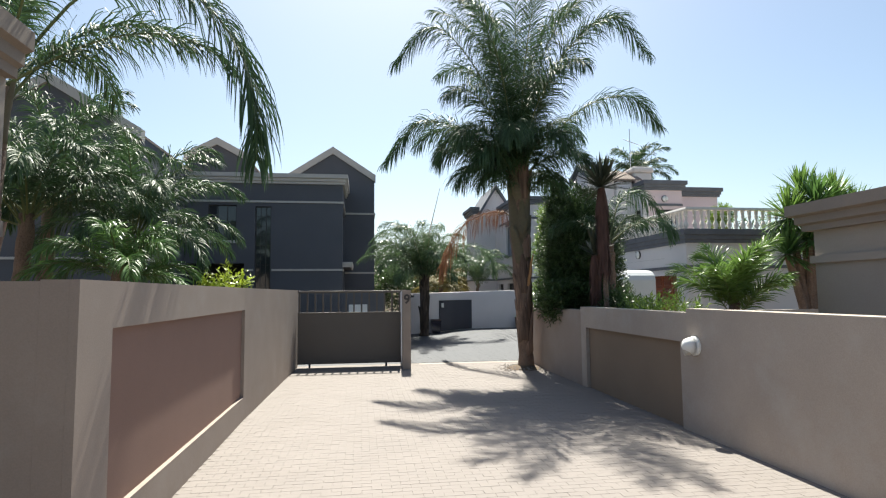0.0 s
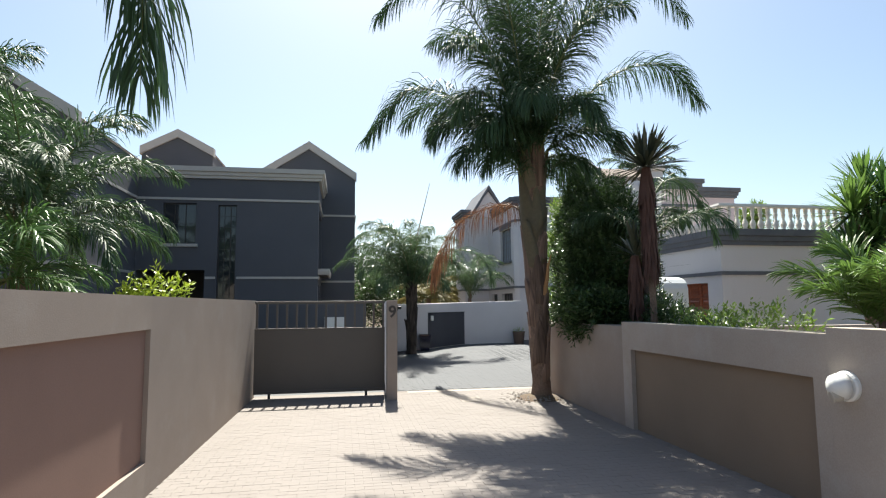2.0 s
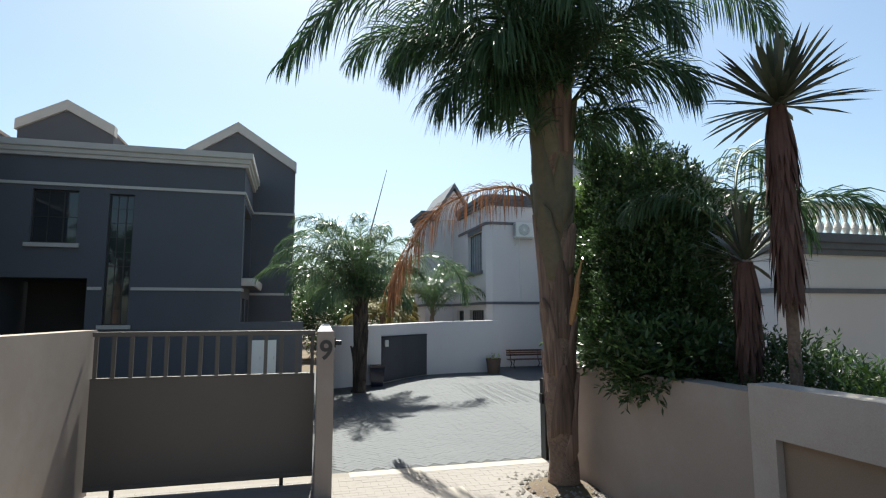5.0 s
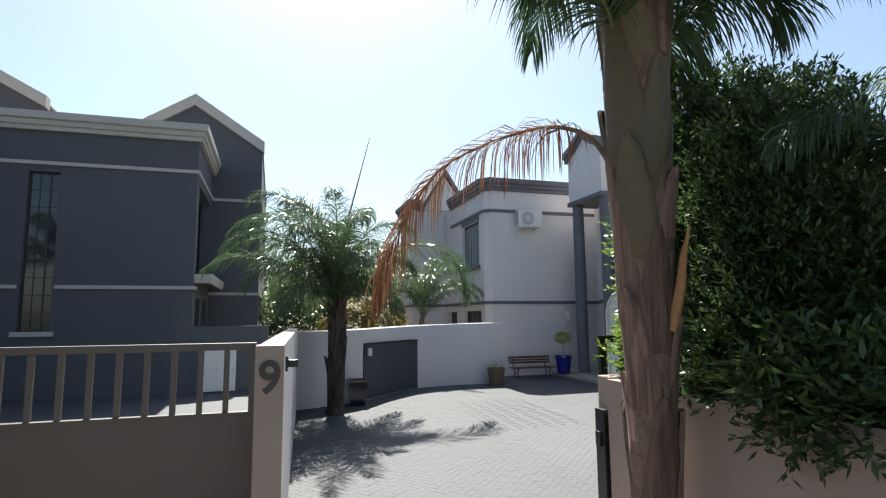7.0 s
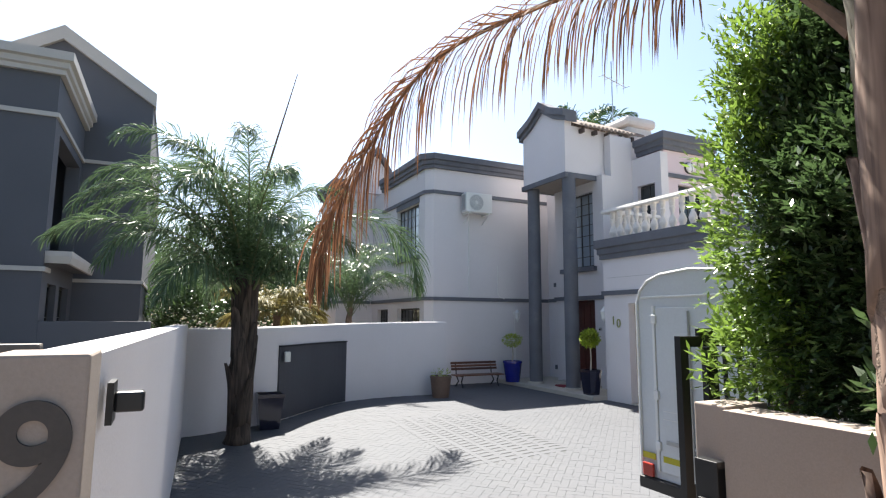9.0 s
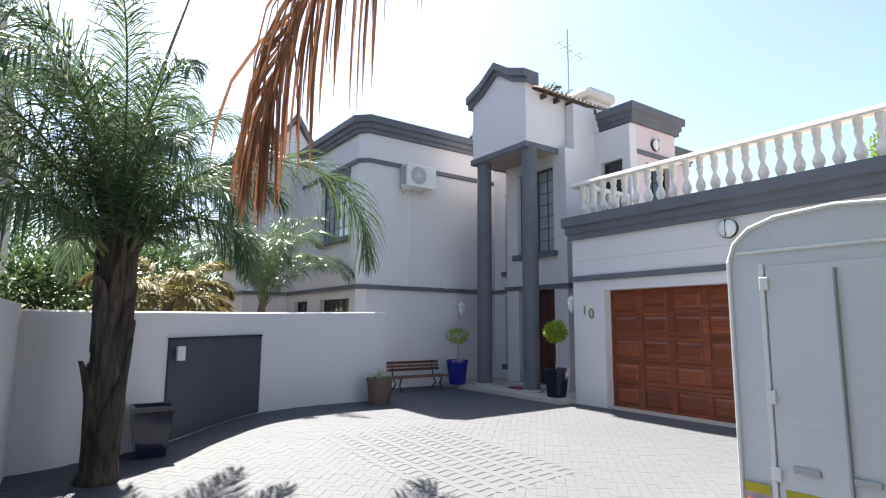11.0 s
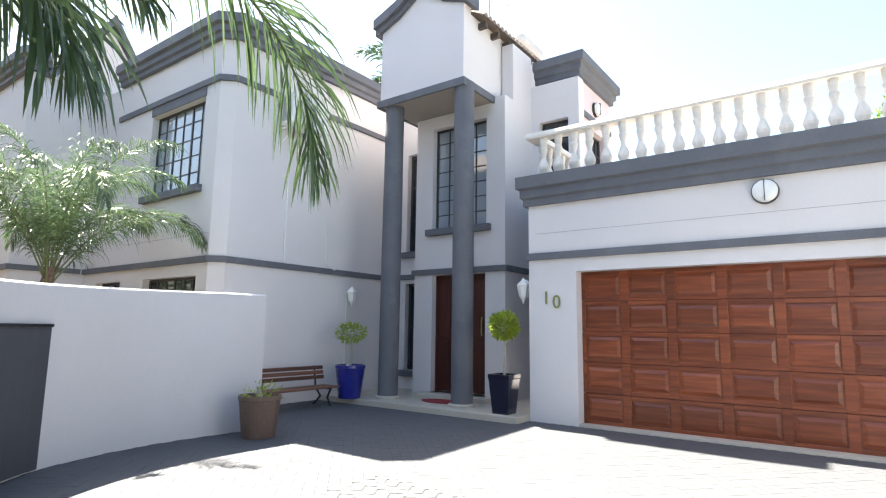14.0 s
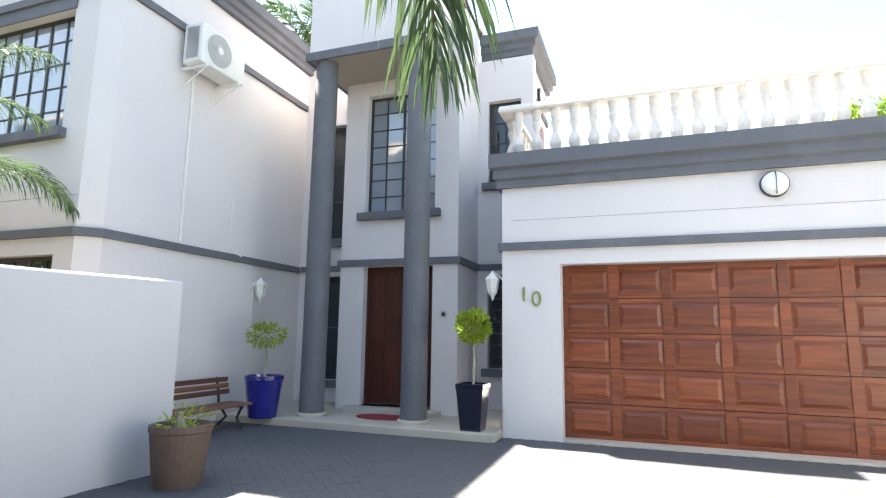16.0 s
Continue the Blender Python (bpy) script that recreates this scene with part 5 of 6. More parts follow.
def dracaena(base, crown, skirt_len, label, blade=0.75, n=70, seed=1, lean=(0, 0)):
    d = tagged(empty("dracaena", base), label, "dracaena")
    part("trunk", tube(bmesh.new(), [base, ((base[0] + crown[0]) / 2 + lean[0], (base[1] + crown[1]) / 2 + lean[1], (base[2] + crown[2]) / 2), crown], [0.06, 0.05, 0.05], 9), M_BARK, d)
    blades(d, "leaf_crown", crown, n, blade, 0.05, -10, 88, 0.12, M_BLADE, seed)
    r = random.Random(seed)
    V, F = [], []
    for i in range(520):
        az = r.uniform(0, 2 * math.pi)
        z = crown[2] - r.random() ** 1.3 * skirt_len * 0.75
        e = radians(-77 - 11 * r.random())
        dd = Vector((math.cos(az) * math.cos(e), math.sin(az) * math.cos(e), math.sin(e)))
        fx = (crown[2] - z) / max(0.1, crown[2] - base[2])
        p = Vector((crown[0] + (base[0] - crown[0]) * fx + math.cos(az) * 0.07, crown[1] + (base[1] - crown[1]) * fx + math.sin(az) * 0.07, z))
        strip(V, F, p, dd, Vector((-math.sin(az), math.cos(az), 0)), blade * r.uniform(0.55, 0.95), 0.042, 3, 0.5, r)
    tagged(part("dry_skirt", ([tuple(v) for v in V], F), M_SKIRT, d), "skirt of dead red-brown leaves", kind="stuff")
    return d


dracaena((4.72, 11.15, 0.9), (4.60, 11.02, 4.28), 2.0, "tall dracaena with a long skirt of dead leaves behind the wall", 0.72, 110, 3)
dracaena((4.75, 11.75, 0.9), (4.66, 11.6, 2.85), 1.0, "shorter dracaena in the hedge with dry skirt", 0.6, 60, 4)
yuc = tagged(empty("yucca", (11.6, 13.6, 0.0)), "large many-headed yucca beside the terrace", "yucca")
for i, (x, y, z) in enumerate(((11.1, 13.4, 4.0), (11.9, 13.8, 4.7), (12.7, 13.6, 4.5), (11.5, 13.2, 3.4), (12.3, 13.2, 3.6), (12.9, 13.9, 3.7), (10.9, 13.3, 3.0), (13.3, 13.6, 4.1), (11.7, 13.1, 4.3), (12.5, 13.1, 2.9))):
    part("stem", tube(bmesh.new(), [(11.8, 13.6, 0.0), (11.8 + (x - 11.8) * 0.4, 13.6 + (y - 13.6) * 0.4, z * 0.55), (x, y, z)], [0.16, 0.11, 0.08], 8), M_BARK, yuc)
    blades(yuc, "leaf_head", (x, y, z), 170, 0.95, 0.055, -35, 88, 0.12, M_LEAF2 if i < 3 else M_LEAFS, 50 + i)


def leaf_mass(name, label, category, boxes, n, size, material, seed, stems=(), density_edge=0.55, kind=""):
    """A shrub: stems and thousands of small leaves in sprays, thickest towards an uneven outside."""
    r = random.Random(seed)
    V, F = [], []
    made = 0
    total = sum(b[3] * b[4] * b[5] for b in boxes)
    for cx, cy, cz, rx, ry, rz in boxes:
        m = int(n * rx * ry * rz / total / 7)
        for _ in range(m):
            u = Vector((r.gauss(0, 1), r.gauss(0, 1), r.gauss(0, 1))).normalized()
            rad = density_edge + (1 - density_edge) * r.random() ** 0.5
            rad *= 1 + 0.45 * noise.noise(Vector((u.x * 2.2 + cx, u.y * 2.2 + cy, u.z * 2.2 + cz)))
            p0 = Vector((cx + u.x * rx * rad, cy + u.y * ry * rad, cz + u.z * rz * rad))
            g = (u + Vector((r.uniform(-.6, .6), r.uniform(-.6, .6), r.uniform(-.1, .9)))).normalized()
            for k in range(7):
                p = p0 + g * size * 0.32 * k
                s = Vector((r.uniform(-1, 1), r.uniform(-1, 1), r.uniform(-.5, .7)))
                d = (g * 0.7 + s).normalized()
                w = d.cross(Vector((r.uniform(-1, 1), r.uniform(-1, 1), 1))).normalized()
                L, W = size * r.uniform(0.7, 1.25), size * 0.34
                a = len(V)
                V += [tuple(p), tuple(p + d * L * 0.45 + w * W * 0.5), tuple(p + d * L), tuple(p + d * L * 0.45 - w * W * 0.5)]
                F.append((a, a + 1, a + 2, a + 3))
    ob = tagged(empty(name, (boxes[0][0], boxes[0][1], stems[0][0][2] if stems else boxes[0][2] - boxes[0][5])), label, category, kind=kind)
    part("leaves", (V, F), material, ob)
    for st in stems:
        part("stem", tube(bmesh.new(), st, [0.05, 0.035, 0.015][: len(st)], 7), M_STEM if size < 0.06 else M_BARK, ob)
    return ob


leaf_mass("hedge", "tall dense evergreen hedge spilling over the boundary wall", "hedge",
          [(5.3, 14.3, 2.85, 1.0, 1.0, 1.7), (5.15, 14.8, 3.1, 0.66, 0.6, 1.6), (5.9, 14.3, 1.8, 0.8, 0.8, 0.8), (4.85, 13.4, 2.15, 0.75, 1.0, 1.1), (4.7, 12.7, 1.6, 0.6, 0.85, 0.6), (5.15, 11.7, 1.45, 0.6, 0.8, 0.6), (5.2, 10.7, 1.3, 0.5, 0.7, 0.42), (5.2, 13.6, 3.2, 0.95, 0.8, 1.2), (4.75, 13.2, 2.75, 0.55, 0.7, 0.95), (4.45, 12.7, 1.95, 0.35, 0.7, 0.3),
           (5.3, 14.5, 4.2, 0.75, 0.75, 0.7)], 230000, 0.075, M_LEAF3, 5,
          [[(5.3, 14.4, 0.5), (5.4, 14.4, 2.2), (5.2, 14.8, 3.8)], [(5.9, 14.0, 0.5), (6.0, 14.0, 2.0), (6.3, 14.0, 3.6)], [(4.9, 13.5, 0.6), (4.9, 13.4, 1.6), (4.7, 12.8, 2.0)], [(5.0, 15.0, 0.5), (5.0, 15.0, 2.5), (4.9, 15.1, 4.3)]], 0.35)
leaf_mass("shrub", "broad-leaved dark shrub hanging over the boundary wall", "shrub", [(4.28, 12.6, 1.9, 0.38, 0.65, 0.3), (4.12, 12.45, 1.72, 0.24, 0.38, 0.26), (4.12, 12.9, 1.68, 0.24, 0.36, 0.28), (4.3, 13.6, 1.88, 0.35, 0.5, 0.28)], 7000, 0.115, M_LEAF3, 71, [[(4.7, 12.6, 0.9), (4.55, 12.5, 1.5), (4.2, 12.4, 1.85)], [(4.7, 12.9, 0.9), (4.5, 12.9, 1.6), (4.1, 12.8, 1.5)]], 0.3)
leaf_mass("shrub", "bright young climbing shrub beside the white pier", "shrub", [(4.93, 15.22, 3.0, 0.52, 0.34, 1.35), (4.82, 15.22, 1.95, 0.48, 0.34, 0.5), (5.05, 15.15, 4.1, 0.5, 0.4, 0.5)], 15000, 0.08, M_LEAFH, 15, [[(5.0, 15.25, 0.5), (4.98, 15.2, 2.2), (4.95, 15.2, 4.0)]], 0.3)
leaf_mass("shrub", "bright leafy shrub behind the boundary wall", "shrub", [(-3.6, 13.2, 2.15, 0.45, 0.4, 0.38), (-3.9, 13.3, 1.6, 0.5, 0.5, 0.6)], 2600, 0.12, M_LEAF4, 6, [[(-3.7, 13.2, 0.0), (-3.7, 13.2, 1.2), (-3.6, 13.2, 2.2)]])
leaf_mass("shrub", "low flowering shrubs along the boundary wall", "shrub", [(4.9, 8.9, 1.55, 0.4, 0.9, 0.35), (5.2, 10.2, 1.5, 0.5, 0.8, 0.32)], 3000, 0.08, M_LEAFH, 8, [[(5.0, 9.2, 0.88), (5.0, 9.2, 1.2), (5.0, 9.2, 1.5)]])
for k, (x, y, z, rr, hh) in enumerate(((-0.5, 46, 3.6, 3.0, 3.4), (4.0, 44, 3.4, 2.8, 3.0), (8, 48, 3.6, 3.0, 3.0), (1.8, 33, 2.2, 1.6, 1.8), (19.5, 19, 2.6, 2.4, 2.8), (-18, 34, 4.0, 4.0, 4.0), (22, 30, 3.5, 3.5, 3.5))):
    leaf_mass("garden_tree", "dense green tree beyond the houses", "tree", [(x, y, z, rr, rr, hh * 0.75), (x + rr * 0.5, y, z + hh * 0.3, rr * 0.6, rr * 0.6, hh * 0.5), (x - rr * 0.5, y, z + hh * 0.2, rr * 0.6, rr * 0.7, hh * 0.5)],
              9000, 0.28 if y > 33 else 0.2, M_LEAF3, 20 + k, [[(x, y, 0.2), (x, y, z * 0.6), (x + 0.3, y, z + hh * 0.3)]], 0.3)


# ---- trailer and black gate ----
TRX, TRY0, TRY1 = 5.46, 15.72, 17.14
tr = tagged(empty("box_trailer", (6.8, 16.4, 0.2)), "white box trailer with a rear door and rounded roof", "trailer")
arc = [(TRY1, 0.62), (TRY1, 2.38), (TRY1 - 0.05, 2.52), (TRY1 - 0.16, 2.62), (TRY1 - 0.34, 2.68), ((TRY0 + TRY1) / 2, 2.71), (TRY0 + 0.34, 2.68), (TRY0 + 0.16, 2.62), (TRY0 + 0.05, 2.52), (TRY0, 2.38), (TRY0, 0.62)]
bm = bmesh.new()
a0 = [bm.verts.new((TRX, y, z)) for y, z in arc]
a1 = [bm.verts.new((8.4, y, z)) for y, z in arc]
bm.faces.new(a0)
bm.faces.new(a1)
for i in range(len(arc)):
    bm.faces.new((a0[i], a0[(i + 1) % len(arc)], a1[(i + 1) % len(arc)], a1[i]))
part("body", bm, M_TRAIL, tr)
bm = bmesh.new()
pts = [(TRX - 0.012, y, z) for y, z in arc[1:-1]]
tube(bm, pts, 0.014, 6)
part("roof_edge", bm, M_WPAINT, tr)
part("roof_rib", tube(bmesh.new(), [(TRX - 0.008, TRY1 - 0.06, 2.45), (TRX - 0.008, TRY0 + 0.06, 2.45)], 0.012, 6), M_WPAINT, tr)
part("corner_post", box(TRX - 0.03, TRY1 - 0.02, 0.62, TRX - 0.001, TRY1 + 0.005, 2.4, 0.006), M_WPAINT, tr)
part("door_post", box(TRX - 0.028, TRY1 - 0.25, 0.7, TRX - 0.001, TRY1 - 0.215, 2.36, 0.006), M_WPAINT, tr)
rd = part("rear_door", box(TRX - 0.022, TRY0 + 0.08, 0.7, TRX - 0.002, TRY1 - 0.26, 2.34, 0.006), M_TRAIL, tr)
for z in (2.22, 1.45, 0.95):
    part("hinge", box(TRX - 0.05, TRY1 - 0.285, z - 0.045, TRX - 0.0225, TRY1 - 0.225, z + 0.045, 0.006), M_WPAINT, rd)
for y, z in ((16.62, 1.0), (16.3, 1.0)):
    part("latch", box(TRX - 0.045, y, z - 0.02, TRX - 0.0225, y + 0.16, z + 0.02, 0.006), M_STEEL, rd)
for z in (1.30, 1.22):
    part("press_rib", box(TRX - 0.026, TRY1 - 0.60, z - 0.004, TRX - 0.0222, TRY1 - 0.32, z + 0.004), M_WPAINT, rd)
part("lock_bar", tube(bmesh.new(), [(TRX - 0.04, 16.45, 0.72), (TRX - 0.04, 16.45, 2.3)], 0.012, 7), M_STEEL, rd)
for y0, y1 in ((TRY1 - 0.20, TRY1 - 0.03), (TRY0 + 0.12, TRY1 - 0.3)):
    part("reflective_tape", box(TRX - 0.026, y0, 0.80, TRX - 0.0225, y1, 0.86), M_YELL, tr)
part("tail_lamp", box(TRX - 0.06, TRY1 - 0.19, 0.63, TRX - 0.03, TRY1 - 0.05, 0.76, 0.01), M_LENS, tr)
part("bumper", box(TRX - 0.06, TRY0, 0.50, TRX + 0.1, TRY1, 0.615, 0.01), M_BLACK, tr)
part("chassis", box(TRX + 0.1, TRY0 + 0.2, 0.5, 9.2, TRY1 - 0.2, 0.615), M_BLACK, tr)
for y in (TRY0 - 0.02, TRY1 - 0.16):
    wv = part("wheel", tube(bmesh.new(), [(7.0, y, gz(16.4, 7.0) + 0.30), (7.0, y + 0.03, gz(16.4, 7.0) + 0.30), (7.0, y + 0.15, gz(16.4, 7.0) + 0.30), (7.0, y + 0.18, gz(16.4, 7.0) + 0.30)], [0.26, 0.30, 0.30, 0.26], 24), M_RUB, tr)
    part("rim", tube(bmesh.new(), [(7.0, y - 0.005, gz(16.4, 7.0) + 0.30), (7.0, y + 0.185, gz(16.4, 7.0) + 0.30)], 0.17, 20), M_STEEL, wv)
part("axle", tube(bmesh.new(), [(7.0, TRY0 + 0.05, 0.45), (7.0, TRY1 - 0.05, 0.45)], 0.035, 8), M_BLACK, tr)
part("jockey_leg", tube(bmesh.new(), [(9.1, 16.43, gz(16.4, 7.0)), (9.1, 16.43, 0.6)], 0.03, 8), M_STEEL, tr)

bg = tagged(empty("steel_gate", (5.6, 15.62, gz(15.6, 5.8))), "black steel sliding gate standing open behind the pier", "gate")
part("gate_frame", slab_wall(bmesh.new(), "y", 15.60, 15.655, 4.34, 7.3, 0.24, 2.09, [(4.42, 7.22, 0.32, 2.01)]), M_BLACK, bg)
part("stile", box(4.62, 15.602, 0.325, 4.74, 15.653, 2.005), M_BLACK, bg)
for i in range(14):
    x = 4.84 + i * 0.17
    part("bar", box(x, 15.615, 0.325, x + 0.025, 15.64, 2.005), M_BLACK, bg)
part("lower_sheet", box(4.425, 15.657, 0.325, 7.215, 15.662, 1.0), M_BLACK, bg)
part("guide", box(4.55, 15.61, 2.091, 4.72, 15.645, 2.15, 0.006), M_BLACK, bg)
for x in (4.6, 6.9):
    part("roller", tube(bmesh.new(), [(x, 15.61, gz(15.6, 5.8) + 0.055), (x, 15.645, gz(15.6, 5.8) + 0.055)], 0.06, 14), M_BLACK, bg)

# ---- porch things ----
def lantern(at, outv, label):
    L = tagged(empty("wall_lantern", at), label, "wall lantern", "porch lanterns")
    x, y, z = at
    o = Vector(outv)
    c = Vector(at) + o * 0.16
    sq = Matrix.Identity(3)
    part("back_plate", tube(bmesh.new(), [Vector(at) + o * 0.001, Vector(at) + o * 0.02], 0.05, 14), M_WPAINT, L)
    part("arm", tube(bmesh.new(), [Vector(at) + o * 0.02, Vector(at) + o * 0.10 + Vector((0, 0, 0.07)), c + Vector((0, 0, 0.09))], 0.012, 7), M_WPAINT, L)
    part("cap", lathe(bmesh.new(), c, [(0.10, 0.0), (0.085, 0.03), (0.03, 0.08), (0.012, 0.12)], 6), M_WPAINT, L)
    part("glass", lathe(bmesh.new(), c, [(0.05, -0.17), (0.085, -0.005)], 6), M_OPAL, L, "pale lantern glass")
    part("bottom", lathe(bmesh.new(), c, [(0.008, -0.27), (0.03, -0.21), (0.058, -0.171)], 6), M_WPAINT, L)
    for k in range(6):
        a = 2 * math.pi * k / 6
        part("cage_bar", tube(bmesh.new(), [c + Vector((0.056 * math.cos(a), 0.056 * math.sin(a), -0.17)), c + Vector((0.09 * math.cos(a), 0.09 * math.sin(a), 0.0))], 0.006, 5), M_WPAINT, L)
    return L


lantern((10.0, AY, 2.40), (0, -1, 0), "white lantern on the wing wall above the blue pot")
lantern((FX + 0.12, GB, 2.40), (0, 1, 0), "white lantern on the garage corner by the porch")


def pot(name, c, r0, r1, h, material, label, square=False, category="plant pot"):
    P = tagged(empty(name, c), label, category)
    prof = [(r0, 0), (r1 * 0.96, h * 0.88), (r1, h * 0.9), (r1, h), (r1 * 0.88, h), (r1 * 0.86, h * 0.9)]
    part("vessel", lathe(bmesh.new(), c, prof, 4 if square else 28, square), material, P, smooth=False)
    part("soil", lathe(bmesh.new(), c, [(r1 * 0.84, h * 0.905), (r1 * 0.84, h * 0.92)], 4 if square else 28, square), M_SOIL, P)
    return P


def topiary(at, stem_h, R, n, label, seed):
    T = tagged(empty("topiary", at), label, "topiary tree")
    x, y, z = at
    part("stem", tube(bmesh.new(), [(x, y, z - 0.04), (x + 0.01, y - 0.01, z + stem_h * 0.5), (x, y, z + stem_h)], [0.018, 0.016, 0.014], 7), M_STEM, T)
    r = random.Random(seed)
    V, F = [], []
    for i in range(n):
        u = Vector((r.gauss(0, 1), r.gauss(0, 1), r.gauss(0, 1))).normalized()
        p = Vector((x, y, z + stem_h + R[1] * 0.7)) + Vector((u.x * R[0], u.y * R[0], u.z * R[1])) * (0.35 + 0.65 * r.random() ** 0.5)
        d = (u + Vector((r.uniform(-.8, .8), r.uniform(-.8, .8), r.uniform(-.6, .8)))).normalized()
        w = d.cross(Vector((r.uniform(-1, 1), r.uniform(-1, 1), 1))).normalized()
        L = 0.07 * r.uniform(0.7, 1.3)
        a = len(V)
        V += [tuple(p), tuple(p + d * L * 0.5 + w * 0.014), tuple(p + d * L), tuple(p + d * L * 0.5 - w * 0.014)]
        F.append((a, a + 1, a + 2, a + 3))
    part("leaf_ball", (V, F), M_LEAF4, T)
    for k in range(5):
        a = 2 * math.pi * k / 5
        part("twig", tube(bmesh.new(), [(x, y, z + stem_h), (x + R[0] * 0.6 * math.cos(a), y + R[0] * 0.6 * math.sin(a), z + stem_h + R[1] * 0.8)], [0.009, 0.004], 5), M_STEM, T)
    return T


pot("plant_pot", (9.42, 25.78, 0.531), 0.19, 0.265, 0.56, M_COBALT, "cobalt blue glazed round pot on the porch edge")
topiary((9.42, 25.78, 1.05), 0.48, (0.26, 0.16), 520, "sparse little tree on a pale stem in the blue pot", 3)
pot("plant_pot", (9.62, 22.82, 0.531), 0.125, 0.175, 0.56, M_INK, "tall square midnight blue glazed pot by the garage", True)
topiary((9.62, 22.82, 1.08), 0.57, (0.20, 0.195), 1300, "ball-clipped yellow-green tree on a pale stem", 4)
pot("plant_pot", (6.60, 24.44, gz(24.5)), 0.19, 0.25, 0.49, M_TERRA, "brown clay pot at the end of the curved wall")
leaf_mass("pot_plant", "wilted small plants in the clay pot", "plant", [(6.60, 24.44, 0.93, 0.18, 0.18, 0.07)], 220, 0.05, M_LEAF4, 33, [[(6.60, 24.44, 0.87), (6.58, 24.44, 0.95), (6.57, 24.44, 1.02)]], 0.1)
pot("plant_pot", (2.46, 22.36, gz(22.36)), 0.15, 0.21, 0.56, M_INK, "dark glazed square pot against the curved wall", True)

for y, top, rad in ((17.87, 4.86, 0.2), (17.45, 4.95, 0.24)):
    pot("plant_pot", (12.0, y, 3.62), 0.16, 0.22, 0.42, M_TERRA, "brown clay pot on the terrace behind the balustrade")
    leaf_mass("pot_plant", "green leafy shrub in a pot on the terrace", "plant", [(12.0, y, top - rad * 1.5, rad, rad, rad * 1.5)], 2200, 0.09, M_LEAFH, 61, [[(12.0, y, 4.0), (12.0, y, 4.3), (12.0, y, top - rad)]], 0.2)

# bench
bn = tagged(empty("garden_bench", (8.4, 25.95, gz(26))), "slatted brown wooden bench with black iron legs", "bench")
g0 = gz(26)
for i in range(4):
    y = 25.72 + i * 0.1
    part("seat_slat", box(7.70, y, g0 + 0.30, 9.13, y + 0.082, g0 + 0.33, 0.006), M_BENCH, bn)
for i in range(3):
    z = g0 + 0.43 + i * 0.078
    part("back_slat", box(7.70, 26.085 + i * 0.02, z, 9.10, 26.11 + i * 0.02, z + 0.062, 0.006), M_BENCH, bn)
for x in (7.86, 8.94):
    part("leg", tube(bmesh.new(), [(x, 25.72, g0), (x, 25.81, g0 + 0.15), (x, 25.74, g0 + 0.285)], 0.018, 8), M_BLACK, bn)
    part("leg", tube(bmesh.new(), [(x, 26.16, g0), (x, 25.98, g0 + 0.16), (x, 26.10, g0 + 0.285)], 0.018, 8), M_BLACK, bn)
    part("back_support", tube(bmesh.new(), [(x, 26.11, g0 + 0.28), (x, 26.13, g0 + 0.45), (x, 26.175, g0 + 0.65)], 0.016, 8), M_BLACK, bn)
    part("seat_support", box(x - 0.015, 25.72, g0 + 0.28, x + 0.015, 26.12, g0 + 0.299), M_BLACK, bn)

# outdoor air-conditioner on brackets
ac = tagged(empty("air_conditioner", (8.5, AY, 5.25)), "white outdoor air-conditioning unit on wall brackets", "air conditioner")
part("case", box(8.19, AY - 0.40, 5.29, 9.03, AY - 0.08, 5.85, 0.025), M_WPAINT, ac)
fan_c = Vector((8.51, AY - 0.401, 5.57))
part("fan_recess", tube(bmesh.new(), [fan_c, fan_c + Vector((0, -0.006, 0))], 0.225, 30), M_STEEL, ac, "dark grey fan grille disc")
gr = bmesh.new()
for k in range(36):
    a = 2 * math.pi * k / 36
    tube(gr, [fan_c + Vector((0.05 * math.cos(a), -0.012, 0.05 * math.sin(a))), fan_c + Vector((0.22 * math.cos(a), -0.012, 0.22 * math.sin(a)))], 0.003, 4)
for R in (0.09, 0.13, 0.17, 0.22):
    tube(gr, [fan_c + Vector((R * math.cos(2 * math.pi * k / 28), -0.012, R * math.sin(2 * math.pi * k / 28))) for k in range(29)], 0.003, 4)
part("fan_grille", gr, M_WPAINT, ac)
part("fan_hub", tube(bmesh.new(), [fan_c + Vector((0, -0.008, 0)), fan_c + Vector((0, -0.02, 0))], 0.05, 18), M_WPAINT, ac)
part("side_vent", box(8.182, AY - 0.34, 5.35, 8.1905, AY - 0.14, 5.79), M_STEEL, ac, "dark ribbed side vent")
for x in (8.29, 8.91):
    part("bracket", box(x - 0.02, AY - 0.42, 5.25, x + 0.02, AY - 0.001, 5.289), M_WPAINT, ac)
    part("bracket_strut", tube(bmesh.new(), [(x, AY - 0.40, 5.25), (x, AY - 0.01, 5.01)], 0.012, 6), M_WPAINT, ac)
pipe = tagged(empty("wall_conduit", (8.47, AY, 2.85)), "white plastic conduit down the wall", "conduit")
part("run", tube(bmesh.new(), [(8.47, AY - 0.018, 5.26), (8.47, AY - 0.018, 2.85)], 0.016, 8), M_WPAINT, pipe)
pipe = tagged(empty("wall_conduit", (9.5, AY, 2.75)), "thin white conduit with a bent end", "conduit")
part("run", tube(bmesh.new(), [(9.42, AY - 0.015, 3.75), (9.42, AY - 0.015, 2.95)], 0.010, 7), M_WPAINT, pipe)
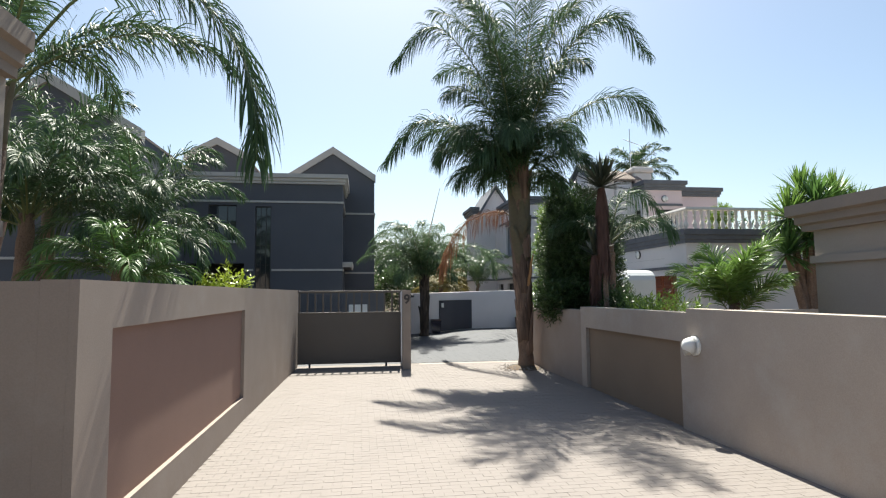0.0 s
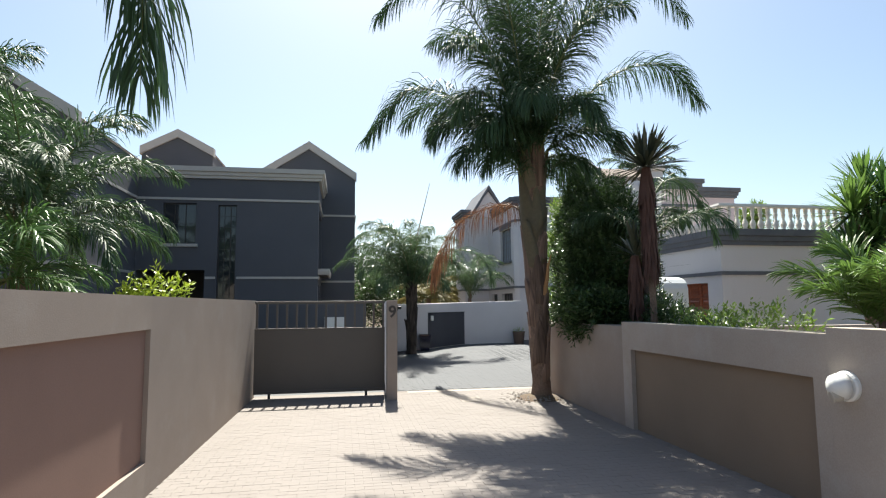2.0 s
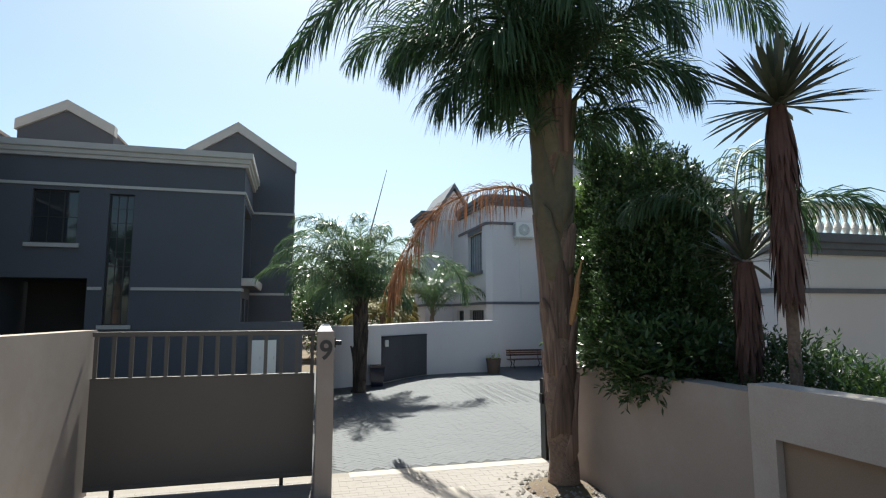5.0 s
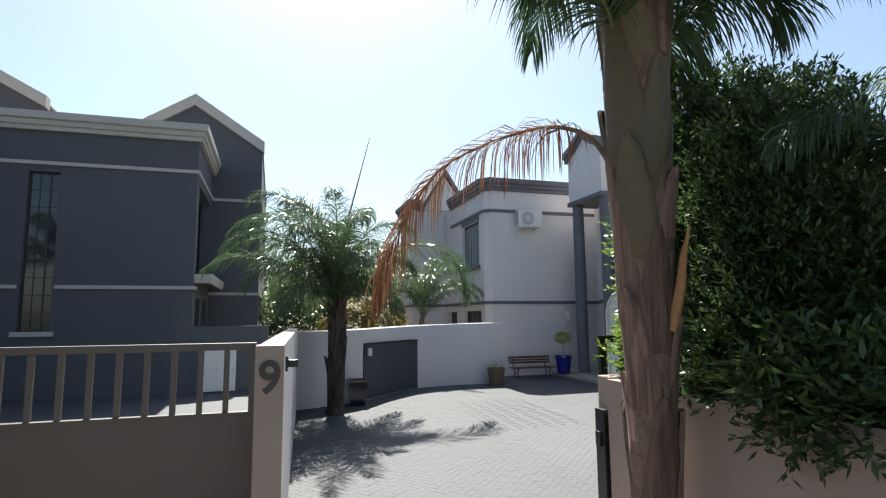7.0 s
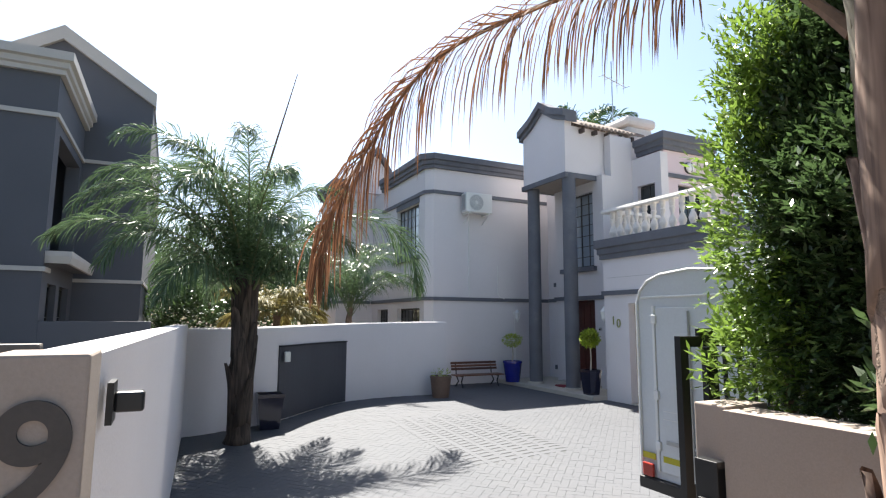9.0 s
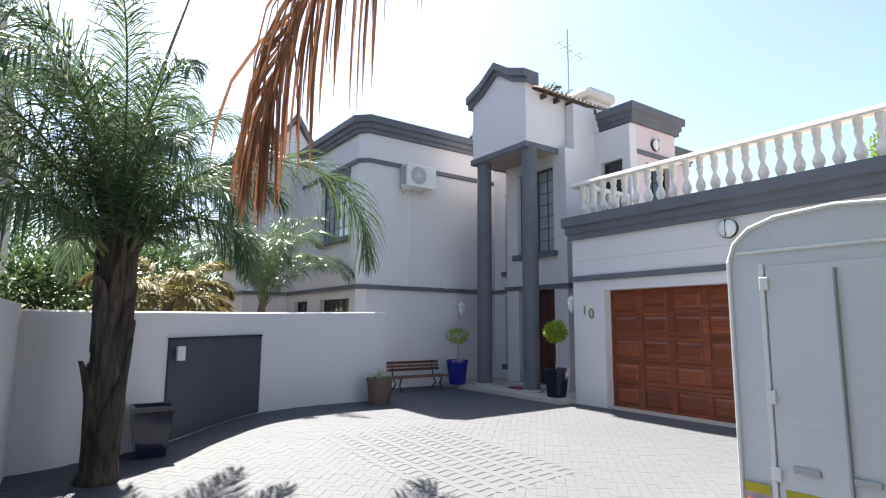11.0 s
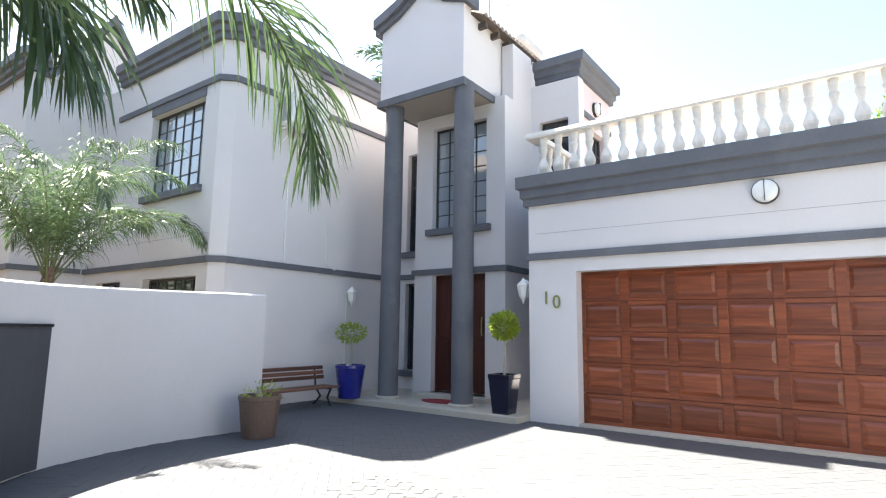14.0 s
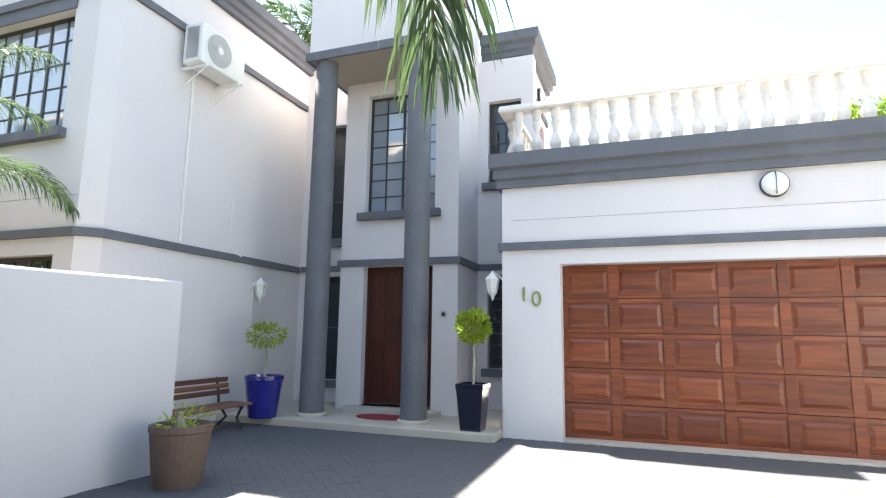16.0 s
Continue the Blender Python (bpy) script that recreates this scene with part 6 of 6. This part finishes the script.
part("tail", tube(bmesh.new(), [(9.42, AY - 0.015, 2.95), (9.47, AY - 0.05, 2.86), (9.62, AY - 0.07, 2.80)], 0.010, 7), M_WPAINT, pipe)
pipe = tagged(empty("wall_conduit", (10.0, AY, 1.2)), "thin white conduit under the lantern", "conduit")
part("run", tube(bmesh.new(), [(10.0, AY - 0.012, 2.33), (10.0, AY - 0.012, 0.55)], 0.010, 7), M_WPAINT, pipe)
bell = tagged(empty("doorbell", (EX, 23.56, 1.95)), "small round grey doorbell beside the front door", "doorbell")
part("plate", tube(bmesh.new(), [(EX - 0.001, 23.58, 1.98), (EX - 0.025, 23.58, 1.98)], 0.045, 16), M_STEEL, bell)
part("knob", tube(bmesh.new(), [(EX - 0.025, 23.58, 1.98), (EX - 0.05, 23.58, 1.97)], 0.02, 12), M_BLACK, bell)

ac.matrix_basis = Matrix.Translation((8.5, AY, 5.25 - 0.08))

# eyeball lamp on the drive wall
el_ = tagged(empty("wall_lamp", (RW, 6.92, 1.27)), "round white eyeball lamp on the boundary wall", "wall lamp")
part("back_plate", tube(bmesh.new(), [(RW - 0.001, 6.92, 1.27), (RW - 0.03, 6.92, 1.27), (RW - 0.045, 6.92, 1.27)], [0.135, 0.135, 0.12], 26), M_WPAINT, el_)
part("globe", tube(bmesh.new(), [(RW - 0.045, 6.92, 1.27), (RW - 0.09, 6.93, 1.27), (RW - 0.14, 6.95, 1.265), (RW - 0.17, 6.96, 1.26), (RW - 0.18, 6.97, 1.26)], [0.115, 0.115, 0.095, 0.06, 0.01], 24), M_WPAINT, el_, smooth=True)
part("lens", tube(bmesh.new(), [(RW - 0.10, 6.92, 1.20), (RW - 0.165, 6.935, 1.185), (RW - 0.172, 6.937, 1.183)], [0.062, 0.055, 0.04], 18), M_TILE, el_, "yellowed lamp lens")
util = tagged(empty("meter_box", (-0.68, HY, 0.45)), "white two-door meter cabinet on the dark yard wall", "cabinet")
part("body", box(-1.10, HY - 0.09, 0.45, -0.26, HY - 0.001, 1.55), M_WPAINT, util)
for x in (-1.09, -0.67):
    dr = part("door", box(x, HY - 0.105, 0.47, x + 0.40, HY - 0.091, 1.53, 0.004), M_WPAINT, util)
    part("handle", box(x + 0.34, HY - 0.118, 0.95, x + 0.36, HY - 0.1055, 1.05, 0.003), M_STEEL, dr)
drain = structure("drain_cover", box(1.98, 13.66, 0.03, 2.42, 14.2, 0.102, 0.005), M_BEIGE, "concrete drain cover in the paving", "drain cover")

# ---- pavers ----
def paver_geo(V, F, cx, cy, L, W, ang, h, edge=0.002):
    ca, sa = math.cos(ang), math.sin(ang)
    a = len(V)
    for inset, dz in ((0.0, -0.004), (edge, 0.0)):
        for sx, sy in ((-1, -1), (1, -1), (1, 1), (-1, 1)):
            u, v = sx * (L / 2 - inset), sy * (W / 2 - inset)
            x, y = cx + u * ca - v * sa, cy + u * sa + v * ca
            V.append((x, y, gz(y, x) + h + dz))
    F.append((a + 4, a + 5, a + 6, a + 7))
    for k in range(4):
        F.append((a + k, a + (k + 1) % 4, a + 4 + (k + 1) % 4, a + 4 + k))


def wall_y(x):
    return float(np.interp(x, [p.x for p in cw_line], [p.y for p in cw_line])) if x < 6.95 else 26.5


r = random.Random(2)
V, F = [], []
y, row = -6.0, 0
while y < 14.93:
    x = -2.33 - (0.1 if row % 2 else 0)
    while x < 4.05:
        if (x + 0.1 - 3.64) ** 2 + (y + 0.05 - 13.8) ** 2 > 0.2:
            paver_geo(V, F, x + 0.1, y + 0.05, 0.1988, 0.0988, 0, r.uniform(-0.001, 0.001), 0.0015)
        x += 0.2
    y += 0.1
    row += 1
pv = tagged(part("drive_pavers", (V, F), M_PAVE), "weathered beige concrete pavers laid in rows", "pavers", kind="stuff")
V, F = [], []
near = []
A = radians(45)
for i in range(-90, 150):
    for j in range(-150, 150):
        m4 = (i - j) % 4
        if m4 == 0:
            u, v, ang = i + 1.0, j + 0.5, 0.0
        elif m4 == 2:
            u, v, ang = i + 0.5, j, math.pi / 2
        else:
            continue
        u, v = u * 0.1, v * 0.1
        x, y = 5.0 + u * math.cos(A) - v * math.sin(A), 20.0 + u * math.sin(A) + v * math.cos(A)
        xl = 0.76 + (y - 14.45) * 0.054
        if not (xl < x < 11.0 and 15.26 < y < 26.5) or y > wall_y(x) - 0.02 or (x > 9.36 and y > 22.45) or x > 9.74 or (x > 4.2 and y < 15.3):
            continue
        if 4.2 < x < 6.2 and 19.3 < y < 22.2 and len(near) < 290:
            near.append((x, y, ang + A))
        else:
            paver_geo(V, F, x, y, 0.1993, 0.0993, ang + A, r.uniform(-0.0008, 0.0008), 0.0013)
tagged(part("court_pavers", (V, F), M_PAVE_C), "pale grey concrete pavers laid in herringbone", "pavers", kind="stuff")
v1, f1_ = [], []
a = 0
for inset, dz in ((0.0, -0.004), (0.0013, 0.0)):
    for sx, sy in ((-1, -1), (1, -1), (1, 1), (-1, 1)):
        v1.append((sx * (0.09965 - inset), sy * (0.04965 - inset), dz))
f1_ = [(4, 5, 6, 7)] + [(k, (k + 1) % 4, 4 + (k + 1) % 4, 4 + k) for k in range(4)]
me = bpy.data.meshes.new("paver")
me.from_pydata(v1, [], f1_)
me.materials.append(M_PAVE1)
for x, y, ang in near:
    o = new("paver", me)
    o.parent = court_bed
    up = Vector(((gz(y, x - 0.1) - gz(y, x + 0.1)) / 0.2, (gz(y - 0.1, x) - gz(y + 0.1, x)) / 0.2, 1)).to_track_quat("Z", "Y").to_matrix().to_4x4()
    lean = Vector((0, 0, 1)).to_track_quat("Z", "Y").to_matrix().to_4x4().inverted()
    o.matrix_basis = Matrix.Translation((x, y, gz(y, x) + r.uniform(-0.0008, 0.0008))) @ up @ lean @ Matrix.Rotation(ang, 4, "Z")
